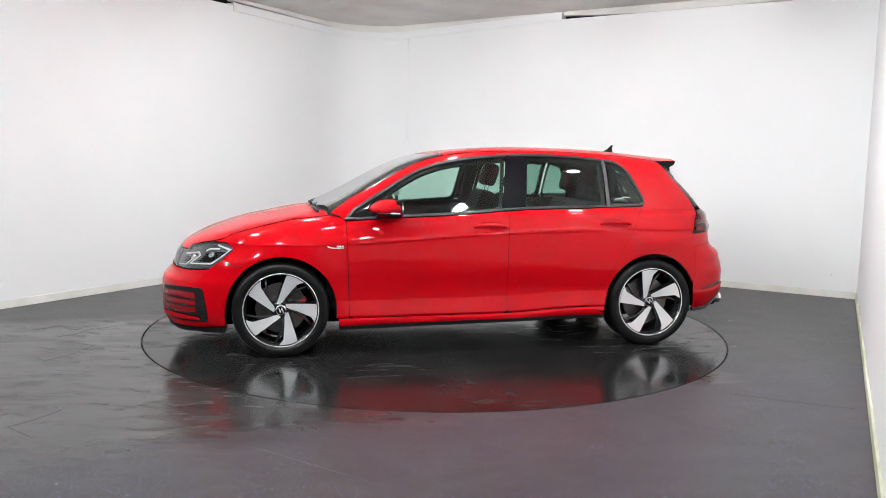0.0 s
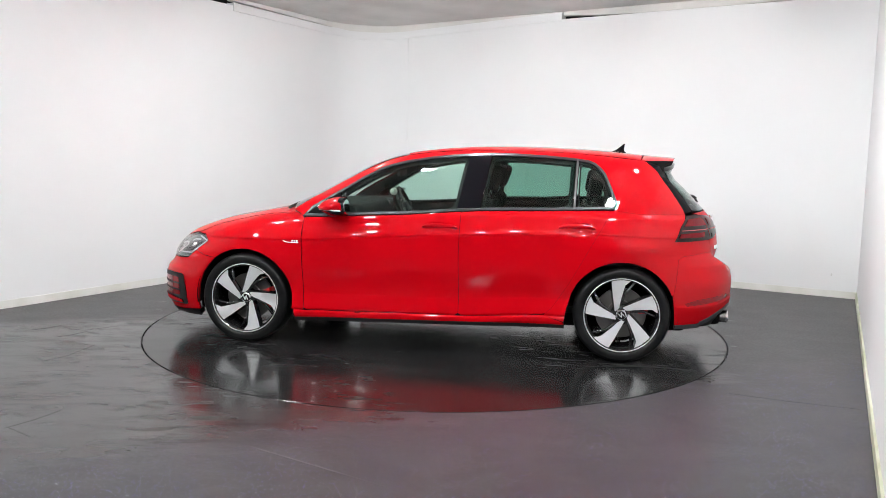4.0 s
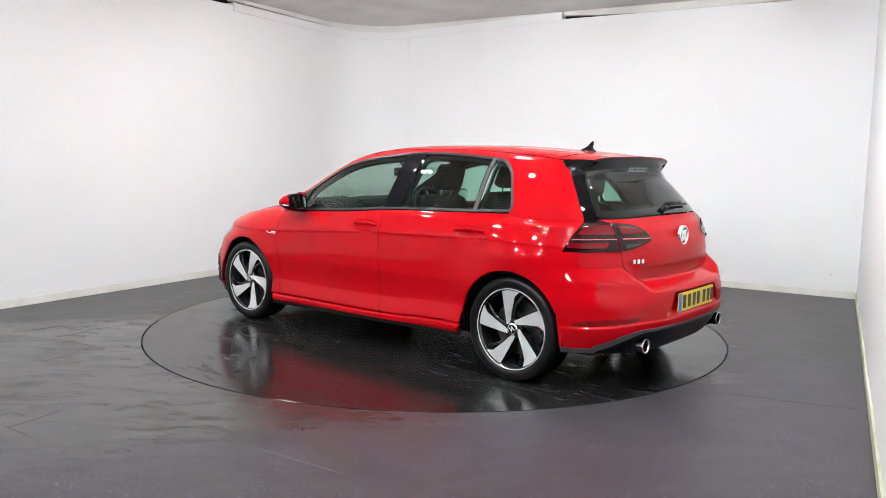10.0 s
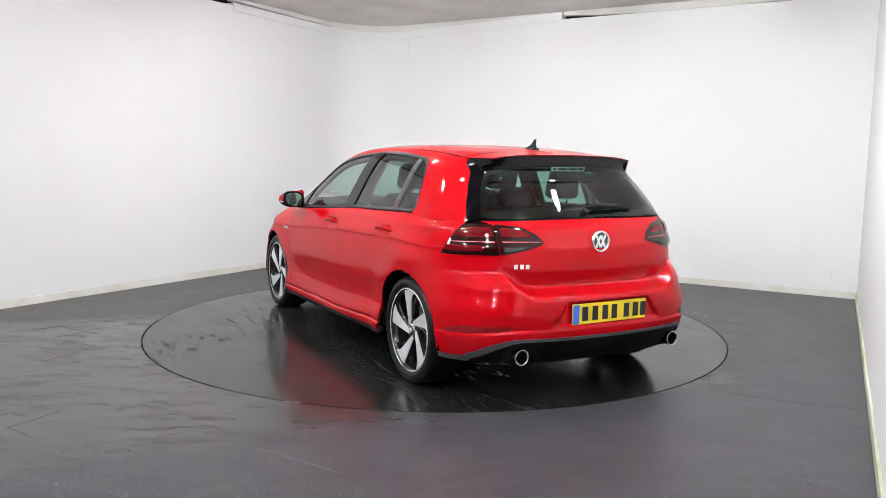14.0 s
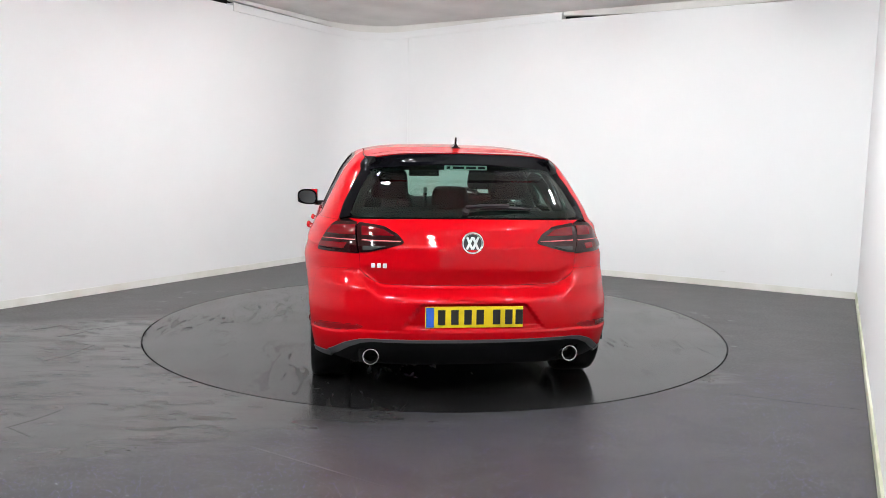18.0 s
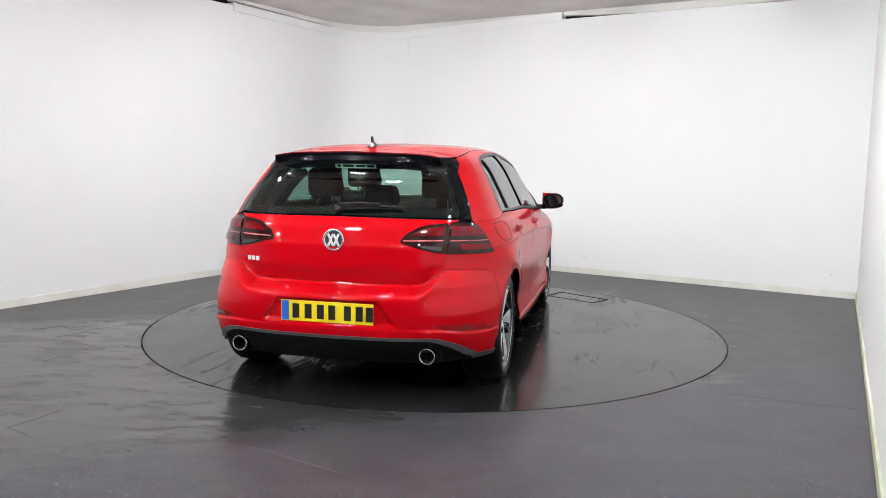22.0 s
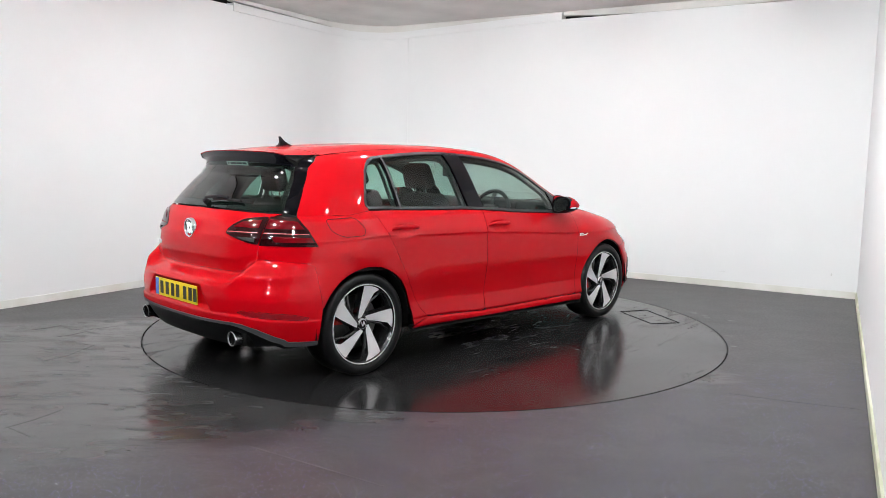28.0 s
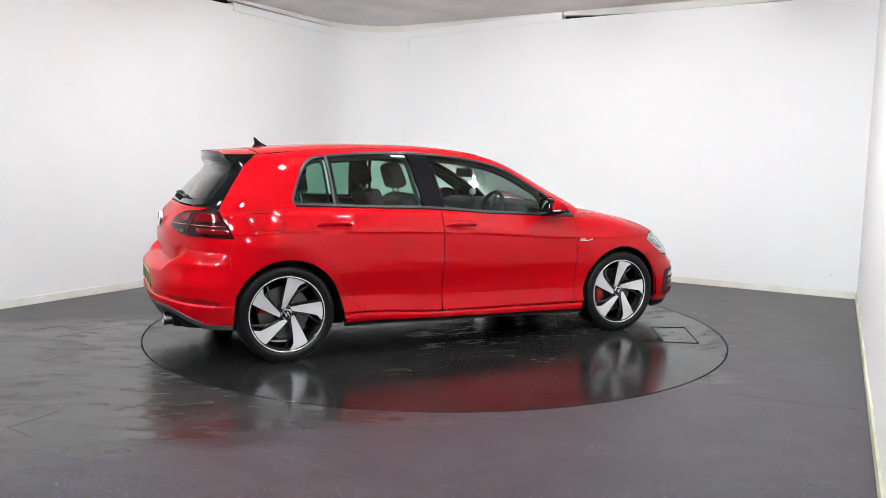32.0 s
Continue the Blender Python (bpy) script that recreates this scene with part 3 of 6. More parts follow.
def rounded(points, radius, steps=4):
    """A polygon with its corners rounded."""
    out, n = [], len(points)
    for i in range(n):
        a, b, c = (Vector(points[j % n]) for j in (i - 1, i, i + 1))
        r = radius
        r = min(r, (a - b).length * 0.45, (c - b).length * 0.45)
        p, q = b + (a - b).normalized() * r, b + (c - b).normalized() * r
        for k in range(steps + 1):
            t = k / steps
            v = p * (1 - t) ** 2 + b * 2 * t * (1 - t) + q * t * t
            out.append((v.x, v.y))
    return out


def inset(points, dist):
    """Moves a polygon's sides inwards."""
    n = len(points)
    area = sum(points[i][0] * points[(i + 1) % n][1] - points[(i + 1) % n][0] * points[i][1] for i in range(n))
    sgn = 1 if area > 0 else -1
    out = []
    for i in range(n):
        a, b, c = (Vector(points[j % n]) for j in (i - 1, i, i + 1))
        d1, d2 = (b - a), (c - b)
        if d1.length < 1e-7 or d2.length < 1e-7:
            out.append(points[i])
            continue
        n1 = Vector((-d1.y, d1.x)).normalized() * sgn
        n2 = Vector((-d2.y, d2.x)).normalized() * sgn
        m = n1 + n2
        k = dist / max(0.35, 1 + n1.dot(n2)) if m.length > 1e-6 else 0
        v = b + m * k
        out.append((v.x, v.y))
    return out


def clip_cell(poly, u0, u1, v0, v1):
    for axis, val, keep in ((0, u0, 1), (0, u1, -1), (1, v0, 1), (1, v1, -1)):
        out = []
        for i in range(len(poly)):
            a, b = poly[i - 1], poly[i]
            ia, ib = (a[axis] - val) * keep >= 0, (b[axis] - val) * keep >= 0
            if ia != ib:
                t = (val - a[axis]) / (b[axis] - a[axis])
                out.append((a[0] + (b[0] - a[0]) * t, a[1] + (b[1] - a[1]) * t))
            if ib:
                out.append(b)
        poly = out
        if len(poly) < 3:
            return []
    return poly


def grid_faces(poly, step):
    """Cuts a plan polygon into grid cells: points and faces."""
    us, vs = [p[0] for p in poly], [p[1] for p in poly]
    su, sv = step if isinstance(step, tuple) else (step, step)
    nu, nv = max(1, math.ceil((max(us) - min(us)) / su)), max(1, math.ceil((max(vs) - min(vs)) / sv))
    gu, gv = np.linspace(min(us), max(us), nu + 1), np.linspace(min(vs), max(vs), nv + 1)
    index, pts, faces = {}, [], []
    for tri in tessellate_polygon([[Vector((p[0], p[1], 0.0)) for p in poly]]):
        corners = [poly[k] for k in tri]
        tu, tv = [p[0] for p in corners], [p[1] for p in corners]
        i0, i1 = max(0, int(np.searchsorted(gu, min(tu))) - 1), min(nu, int(np.searchsorted(gu, max(tu))) + 1)
        j0, j1 = max(0, int(np.searchsorted(gv, min(tv))) - 1), min(nv, int(np.searchsorted(gv, max(tv))) + 1)
        for i in range(i0, i1):
            for j in range(j0, j1):
                ids = []
                for p in clip_cell(corners, gu[i], gu[i + 1], gv[j], gv[j + 1]):
                    key = (round(p[0], 5), round(p[1], 5))
                    if key not in index:
                        index[key] = len(pts)
                        pts.append(p)
                    if not ids or ids[-1] != index[key]:
                        ids.append(index[key])
                if len(ids) > 1 and ids[0] == ids[-1]:
                    ids.pop()
                if len(ids) >= 3 and len(set(ids)) == len(ids):
                    faces.append(ids)
    return pts, faces


def panel(name, poly, material, parent, chart="wrap", upper=False, off=0.0, depth=0.015, step=0.035, gap=0.0018, mirror=False, label="", bulge=0.0):
    """A shaped sheet on the skin, with a turned-in edge; its shading follows the form."""
    poly = inset(poly, gap) if gap else poly
    pts, faces = grid_faces(poly, step)
    uv = np.array(pts)
    pos, nrm = skin(chart, uv, upper, off)
    loop = np.array(poly)
    mids = []
    for i in range(len(poly)):
        a, b = np.array(poly[i]), np.array(poly[(i + 1) % len(poly)])
        k = max(1, int(np.linalg.norm(b - a) / (min(step) if isinstance(step, tuple) else step)))
        mids += [tuple(a + (b - a) * t / k) for t in range(k)]
    if bulge:
        lp = np.array(mids)
        dist = np.min(np.linalg.norm(uv[:, None, :] - lp[None, :, :], axis=2), axis=1)
        pos = pos + nrm * (bulge * (1 - np.exp(-dist / 0.02)))[:, None]
    edge, en = skin(chart, np.array(mids), upper, off)
    flip = -1.0 if mirror else 1.0
    verts = [(p[0], p[1] * flip, p[2]) for p in pos]
    normals = [(n[0], n[1] * flip, n[2]) for n in nrm]
    base = len(verts)
    for p, n in zip(edge, en):
        q = p - n * depth
        verts += [(p[0], p[1] * flip, p[2]), (q[0], q[1] * flip, q[2])]
        normals += [(n[0], n[1] * flip, n[2])] * 2
    count = len(mids)
    all_faces = []
    for f in faces:
        a, b, c = (np.array(verts[f[k]]) for k in (0, 1, 2))
        up = np.dot(np.cross(b - a, c - a), normals[f[0]])
        all_faces.append(f if up >= 0 else f[::-1])
    if depth:
        for i in range(count):
            j = (i + 1) % count
            all_faces.append([base + 2 * i, base + 2 * j, base + 2 * j + 1, base + 2 * i + 1])
    me = bpy.data.meshes.new(name)
    me.from_pydata(verts, [], all_faces)
    me.validate()
    me.shade_smooth()
    me.update()
    if len(me.vertices) == len(normals):
        me.normals_split_custom_set_from_vertices(normals)
    me.materials.append(material)
    # turned-in edges of painted sheets are coloured dark as seam shade
    if material is PAINT:
        me.materials.append(SEAM_SHADE)
        for f in me.polygons:
            if min(f.vertices) >= base:
                f.material_index = 1
    ob = new(name, me)
    ob.parent = parent
    if label:
        ob["label"] = label
    return ob


def pair(name, poly, material, parent, label="", **kw):
    """The same panel on the left and on the right side."""
    return [panel(name, poly, material, parent, label=label, mirror=m, **kw) for m in (False, True)]


def band(name, outer, inner, material, parent, chart="wrap", upper=False, off=0.004, depth=0.012, mirror=False, closed=True, label="", split=0.03):
    """A strip of the skin between two lines of equal count."""
    def dense(line):
        out = []
        n = len(line)
        for i in range(n if closed else n - 1):
            a, b = np.array(line[i]), np.array(line[(i + 1) % n])
            k = counts[i]
            out += [a + (b - a) * t / k for t in range(k)]
        if not closed:
            out.append(np.array(line[-1]))
        return np.array(out)
    n = len(outer)
    counts = [max(1, int(math.dist(outer[i], outer[(i + 1) % n]) / split)) for i in range(n)]
    a, b = dense(outer), dense(inner)
    (pa, na), (pb, nb) = skin(chart, a, upper, off), skin(chart, b, upper, off)
    bm = bmesh.new()
    flip = -1 if mirror else 1
    rows = []
    for p, nn, dd in ((pa, na, depth), (pa, na, 0), (pb, nb, 0), (pb, nb, depth)):
        q = p - nn * dd
        rows.append([bm.verts.new((v[0], v[1] * flip, v[2])) for v in q])
    m = len(pa)
    for r0, r1 in zip(rows, rows[1:]):
        for i in range(m if closed else m - 1):
            j = (i + 1) % m
            bm.faces.new((r0[i], r0[j], r1[j], r1[i]))
    bmesh.ops.recalc_face_normals(bm, faces=bm.faces[:])
    return finish(name, bm, material, parent, label)


def arc(cx, cz, r, a0, a1, n):
    return [(cx + r * math.cos(radians(a0 + (a1 - a0) * k / n)), cz + r * math.sin(radians(a0 + (a1 - a0) * k / n))) for k in range(n + 1)]


CAR = tagged(new("car"), "glossy red five-door hatchback with black and silver wheels", "car")

# side window outline, front lower corner first, over the top to the rear
SIDE_TOP = [(0.895, 0.915), (0.835, 0.982), (0.700, 1.066), (0.608, 1.119), (0.50, 1.186), (0.378, 1.252), (0.28, 1.286), (0.184, 1.311), (-0.010, 1.343), (-0.204, 1.361), (-0.398, 1.371), (-0.593, 1.369), (-0.789, 1.359), (-0.984, 1.342),
            (-1.075, 1.330), (-1.115, 1.312), (-1.150, 1.285), (-1.183, 1.245), (-1.222, 1.155), (-1.256, 1.072), (-1.262, 1.038), (-1.245, 1.016)]
SIDE_BELT = [(-0.795, 0.998), (-0.406, 0.989), (-0.211, 0.978), (0.177, 0.948), (0.450, 0.936), (0.760, 0.917)]
DLO = SIDE_TOP + SIDE_BELT


def belt(x):
    pts = [SIDE_TOP[-1]] + SIDE_BELT + [SIDE_TOP[0]]
    return float(np.interp(x, [p[0] for p in pts], [p[1] for p in pts]))


# roof and pillar edge above the side windows
RAIL = [(0.985, 0.955), (0.93, 0.992), (0.85, 1.046), (0.72, 1.117), (0.615, 1.173), (0.50, 1.236), (0.385, 1.292), (0.28, 1.327), (0.184, 1.350), (-0.010, 1.374), (-0.204, 1.386), (-0.398, 1.390), (-0.593, 1.3895),
        (-0.789, 1.386), (-0.984, 1.377), (-1.20, 1.360), (-1.42, 1.336)]

# front wing
ARCH_F, ARCH_R = (1.307, 0.318, 0.357), (-1.306, 0.325, 0.350)
WING_TOP_Y = 0.70


def top_z(x, y):
    return float(cast(np.array([[x, y, 0.62]]), np.array([[0.0, 0.0, 1.0]]), False)[0][2])


wing_edge = [(x, top_z(x, WING_TOP_Y)) for x in (0.96, 1.05, 1.15, 1.25, 1.35, 1.45, 1.55, 1.62, 1.68)]
LAMP_SIDE = [(1.74, 0.761), (1.655, 0.757), (1.614, 0.712), (1.70, 0.647), (1.773, 0.592)]
LAMP_TOP = [(1.83, 0.744), (1.90, 0.722)]
wing = [side_s(x, z) for x, z in wing_edge + LAMP_SIDE[:4]] + [side_s(1.62, 0.616)]
wing += [side_s(x, z) for x, z in arc(*ARCH_F, 53, 189, 30)] + [(0.868, 0.262), (0.868, 0.31), (0.879, 0.67), (0.884, 0.90), (0.93, 0.935)]
pair("front_wing", wing, PAINT, CAR, step=(0.03, 0.007))
door_f = [(0.866, 0.31), (0.877, 0.67), (0.882, 0.905)] + [(x, belt(x) - 0.006) for x in (0.76, 0.6, 0.45, 0.3, 0.177, 0.0, -0.1, -0.211)] + [(-0.229, belt(-0.229) - 0.006), (-0.221, 0.69), (-0.225, 0.285), (-0.20, 0.270), (0.84, 0.262), (0.866, 0.275)]
front_doors = pair("front_door", door_f, PAINT, CAR, step=(0.02, 0.006), gap=0.0011)
rear_edge = [(-1.232, 1.006), (-1.20, 0.955), (-1.126, 0.82), (-1.02, 0.625), (-0.955, 0.506), (-0.895, 0.41), (-0.85, 0.345), (-0.81, 0.312)]
door_r = [(-0.227, 0.285), (-0.223, 0.69), (-0.231, belt(-0.231) - 0.006)] + [(x, belt(x) - 0.006) for x in (-0.406, -0.6, -0.795, -1.0)] + rear_edge + [(-0.7, 0.296), (-0.25, 0.271)]
rear_doors = pair("rear_door", door_r, PAINT, CAR, step=(0.02, 0.006), gap=0.0012)
# side frame: pillar, roof rail, rear pillar and rear quarter in one
TAIL_OUT = [(-1.705, 0.974), (-1.672, 0.905), (-1.634, 0.812)]
BUMP_EDGE = [side_s(-1.662, 0.697), side_s(-1.70, 0.718), end_s(0.70, 0.731), end_s(0.5935, 0.737)]
GATE_EDGE = [end_s(0.5935, 0.737), end_s(0.598, 0.815)]
upper_frame = [p for p in RAIL] + [(-1.46, 1.329), side_s(-1.53, 1.262, True), side_s(-1.61, 1.145, True), side_s(-1.69, 1.02, True), side_s(-1.705, 0.985, True)] + [(-1.40, 0.985), (-1.24, 1.004)] + [p for p in reversed(SIDE_TOP)] + [(0.93, 0.935)]
pair("side_frame", upper_frame, PAINT, CAR, step=0.03, upper=True, gap=0.001)
lower_quarter = [(-1.24, 1.004), (-1.40, 0.985), side_s(-1.705, 0.985)] + [side_s(x, z) for x, z in TAIL_OUT] + [side_s(-1.75, 0.812), end_s(0.70, 0.815)] + GATE_EDGE[::-1] + BUMP_EDGE[::-1][1:] + [side_s(-1.635, 0.46)]
lower_quarter += [side_s(x, z) for x, z in arc(*ARCH_R, 157, 10, 24)]
lower_quarter += [(-0.953, 0.36), (-0.935, 0.265), (-0.80, 0.300)] + [(x + 0.0, z) for x, z in rear_edge[::-1]]
pair("rear_quarter", lower_quarter, PAINT, CAR, step=(0.022, 0.007), gap=0.0006)

# roof, windscreen, bonnet
rail_xy = [(x, float(cast(np.array([[x, 0.0, z]]), np.array([[0.0, 1.0, 0.0]]), True)[0][1])) for x, z in RAIL]
roof_side = [p for p in rail_xy if -1.43 < p[0] < 0.19]
roof_poly = [(0.245, 0.0), (0.24, 0.2), (0.225, 0.36)] + roof_side + [(-1.455, 0.3), (-1.465, 0.0)]
roof_poly = roof_poly + [(x, -y) for x, y in reversed(roof_poly[1:-1])]
panel("roof", roof_poly, PAINT, CAR, chart="top", upper=True, step=0.045, gap=0.002)
screen_side = [p for p in rail_xy if p[0] > 0.18]
screen_poly = [(1.08, 0.0), (1.07, 0.25), (1.04, 0.45)] + screen_side + [(0.222, 0.38), (0.238, 0.2), (0.243, 0.0)]
screen_poly = screen_poly + [(x, -y) for x, y in reversed(screen_poly[1:-1])]
panel("windscreen", screen_poly, SCREEN, CAR, chart="top", upper=True, step=0.05, gap=0.004, depth=0.004)
def ahead(y, z):
    """How far forward the front lies at (y, z)."""
    return float(cast(np.array([[1.3, y, z]]), np.array([[1.0, 0.0, 0.0]]), False)[0][0])


def abreast(x, z):
    return float(cast(np.array([[x, 0.0, z]]), np.array([[0.0, 1.0, 0.0]]), False)[0][1])


NOSE_EDGE = [(0.0, 0.700), (0.25, 0.698), (0.44, 0.692), (0.52, 0.698)]
bonnet_half = [(ahead(y, z), y) for y, z in NOSE_EDGE] + [(x, abreast(x, z)) for x, z in LAMP_TOP[::-1] + [(1.745, 0.763)]] + [(1.68, 0.698), (1.45, 0.698), (1.2, 0.698), (0.99, 0.698), (1.03, 0.5), (1.08, 0.25), (1.09, 0.0)]
panel("bonnet", bonnet_half + [(x, -y) for x, y in reversed(bonnet_half[1:-1])], PAINT, CAR, chart="top", step=0.045, gap=0.0012)

# tailgate, rear window, bumpers
GATE_FOOT = [(0.586, 0.722), (0.560, 0.698), (0.530, 0.677), (0.495, 0.663), (0.43, 0.656), (0.33, 0.654), (0.0, 0.652)]
hatch_half = [end_s(y, z) for y, z in ((0.0, 1.004), (0.3, 1.002), (0.55, 0.998), (0.652, 0.994), (0.625, 0.984), (0.602, 0.965), (0.598, 0.815), (0.5935, 0.737), *GATE_FOOT)]
hatch = hatch_half + [(2 * REAR_MID - s, z) for s, z in reversed(hatch_half[1:-1])]
panel("tailgate", hatch, PAINT, CAR, step=(0.02, 0.008), gap=0.0014)
window_half = [end_s(y, z, -1, True) for y, z in ((0.0, 1.305), (0.3, 1.303), (0.46, 1.296), (0.515, 1.275), (0.56, 1.20), (0.61, 1.10), (0.645, 1.025), (0.64, 1.008), (0.55, 1.004), (0.3, 1.008), (0.0, 1.01))]
panel("rear_window", window_half + [(2 * REAR_MID - s, z) for s, z in reversed(window_half[1:-1])], PRIVACY, CAR, upper=True, step=0.05, depth=0.004)
window_full = window_half + [(2 * REAR_MID - s, z) for s, z in reversed(window_half[1:-1])]
band("window_border", inset(window_full, 0.003), inset(window_full, 0.042), DARK, CAR, upper=True, off=-0.005, depth=0.001, label="black printed border of the rear window")
FOOT_REAR = [(0.0, 0.380), (0.3, 0.382), (0.55, 0.384), (0.605, 0.377), (0.675, 0.350), (0.735, 0.304), (0.765, 0.282)]
FOOT_SIDE = [(-1.82, 0.270), (-1.656, 0.266)]
bump_top = [end_s(y, z) for y, z in GATE_FOOT[::-1]]
bump_half = bump_top + BUMP_EDGE[::-1] + [side_s(-1.635, 0.46), side_s(-1.645, 0.36), side_s(-1.652, 0.266)] + [side_s(x, z) for x, z in FOOT_SIDE[:1]] + [end_s(y, z) for y, z in FOOT_REAR[::-1]]
panel("rear_bumper", bump_half + [(2 * REAR_MID - s, z) for s, z in reversed(bump_half[1:-1])], PAINT, CAR, step=(0.014, 0.007), gap=0.0008)
diff_half = [end_s(y, z - 0.003) for y, z in FOOT_REAR] + [side_s(x, z - 0.003) for x, z in FOOT_SIDE] + [side_s(-1.66, 0.225)] + [end_s(y, z) for y, z in ((0.74, 0.235), (0.62, 0.222), (0.3, 0.215), (0.0, 0.215))]
panel("diffuser", diff_half + [(2 * REAR_MID - s, z) for s, z in reversed(diff_half[1:-1])], DIFFUSER, CAR, step=0.04, off=-0.012, label="matt black rear diffuser")

# sills
sill = [(0.94, 0.262), (0.84, 0.259), (0.3, 0.264), (-0.25, 0.269), (-0.70, 0.294), (-0.80, 0.302), (-0.925, 0.262), (-0.94, 0.243), (0.0, 0.226), (0.93, 0.208)]
pair("sill", sill, PAINT, CAR, step=(0.04, 0.006), off=0.0, gap=0.001)
skirt = [(0.935, 0.206), (0.0, 0.224), (-0.942, 0.241), (-0.942, 0.222), (0.0, 0.205), (0.935, 0.185)]
pair("side_skirt", skirt, PLASTIC, CAR, step=0.04, off=0.01, depth=0.05, label="black plastic side skirt")

# front bumper
fb = [side_s(1.775, 0.586), side_s(1.702, 0.6445), side_s(1.62, 0.6145)] + [side_s(x, z) for x, z in arc(*ARCH_F, 52.9, 4, 14)] + [side_s(1.668, 0.215), side_s(1.85, 0.195)]
fb += [end_s(y, z, 1) for y, z in ((0.6, 0.19), (0.3, 0.18), (0.0, 0.18), )]
fb_up = [end_s(y, z, 1) for y, z in ((0.0, 0.588), (0.3, 0.585), (0.5, 0.574))]
fb_half = fb_up + [side_s(1.92, 0.572)] + fb[:-1] + [fb[-1]]
panel("front_bumper", fb_half + [(2 * FRONT_MID - s, z) for s, z in reversed(fb_half[1:-1])], PAINT, CAR, step=0.018)

# glass
front_glass = [(0.645, 1.094)] + [p for p in SIDE_TOP if 0.64 > p[0] > -0.25] + [(-0.262, 1.364), (-0.198, 0.977)] + [p for p in SIDE_BELT if p[0] > -0.19 and p[0] < 0.6] + [(0.645, 0.925)]
rear_glass = [(-0.40, 1.371)] + [p for p in SIDE_TOP if -0.41 > p[0] > -0.99] + [(-0.985, 1.341), (-0.972, 1.004)] + [(-0.795, 0.998), (-0.406, 0.989), (-0.345, 0.986)]
quarter_glass = [(-1.008, 1.338)] + [p for p in SIDE_TOP if p[0] < -1.05] + [(-0.995, 1.005)]
pair("front_side_window", inset(front_glass, 0.012), GLASS, CAR, upper=True, off=-0.006, depth=0.004, step=0.05)
pair("rear_side_window", inset(rear_glass, 0.012), PRIVACY, CAR, upper=True, off=-0.006, depth=0.004, step=0.05)
pair("quarter_window", inset(quarter_glass, 0.012), PRIVACY, CAR, upper=True, off=-0.006, depth=0.004, step=0.05)
for mir in (False, True):
    band("window_trim", DLO, inset(DLO, 0.015), TRIM, CAR, upper=True, mirror=mir, off=0.002)
pillar = [(-0.262, 1.357), (-0.41, 1.362), (-0.350, 0.992), (-0.197, 0.984)]
pair("centre_pillar", pillar, PILLAR, CAR, upper=True, off=0.002, depth=0.02, gap=0, label="gloss black door pillar")
pair("window_divider", [(-0.989, 1.338), (-1.004, 1.335), (-0.989, 1.010), (-0.974, 1.008)], SILVER_TRIM, CAR, upper=True, off=0.004, depth=0.02, gap=0)
pair("mirror_triangle", [(0.875, 0.925), (0.70, 1.050), (0.64, 1.088), (0.64, 0.93), (0.75, 0.925)], GLOSS_BLACK, CAR, upper=True, off=0.0, depth=0.02, gap=0)
# dark inner skins behind the painted sheets
for poly, up in ((door_f, False), (door_r, False), (upper_frame, True), (lower_quarter, False), (wing, False)):
    pair("inner_panel", poly, INTERIOR, CAR, upper=up, off=-0.018, depth=0.0, step=(0.035, 0.012), gap=-0.001)
panel("inner_panel", hatch, INTERIOR, CAR, off=-0.009, depth=0.0, step=(0.015, 0.01), gap=-0.002)


# ---- spoiler, lamps and small parts on the skin ----
def rbox(size, centre, bevel=0.01, segments=3, rot=None):
    """A rounded block."""
    bm = box_bm(-size[0] / 2, size[0] / 2, -size[1] / 2, size[1] / 2, -size[2] / 2, size[2] / 2, bevel, segments)
    m = Matrix.Translation(centre) @ (rot if rot is not None else Matrix.Identity(4))
    bmesh.ops.transform(bm, matrix=m, verts=bm.verts[:])
    return bm


def tube_bm(points, radius, sides=10, closed=False):
    """A round tube along points."""
    bm = bmesh.new()
    pts = [Vector(p) for p in points]
    rings = []
    n = len(pts)
    for i, p in enumerate(pts):
        a, b = (pts[i - 1], pts[(i + 1) % n]) if closed else (pts[max(0, i - 1)], pts[min(n - 1, i + 1)])
        q = (b - a).to_track_quat("Z", "Y")
        rings.append([bm.verts.new(p + q @ Vector((radius * math.cos(2 * math.pi * k / sides), radius * math.sin(2 * math.pi * k / sides), 0))) for k in range(sides)])
    for i in range(n if closed else n - 1):
        r0, r1 = rings[i], rings[(i + 1) % n]
        for k in range(sides):
            bm.faces.new((r0[k], r0[(k + 1) % sides], r1[(k + 1) % sides], r1[k]))
    if not closed:
        bm.faces.new(rings[0][::-1])
        bm.faces.new(rings[-1])
    bmesh.ops.recalc_face_normals(bm, faces=bm.faces[:])
    return bm


def both_sides(name, make, material, parent, label="", smooth=True):
    """A part and its twin across the car's middle."""
    out = []
    for flip in (1, -1):
        bm = make()
        if flip < 0:
            bmesh.ops.scale(bm, vec=(1, -1, 1), verts=bm.verts[:])
            bmesh.ops.reverse_faces(bm, faces=bm.faces[:])
        out.append(part(name, bm, material, parent, label, smooth))
    return out


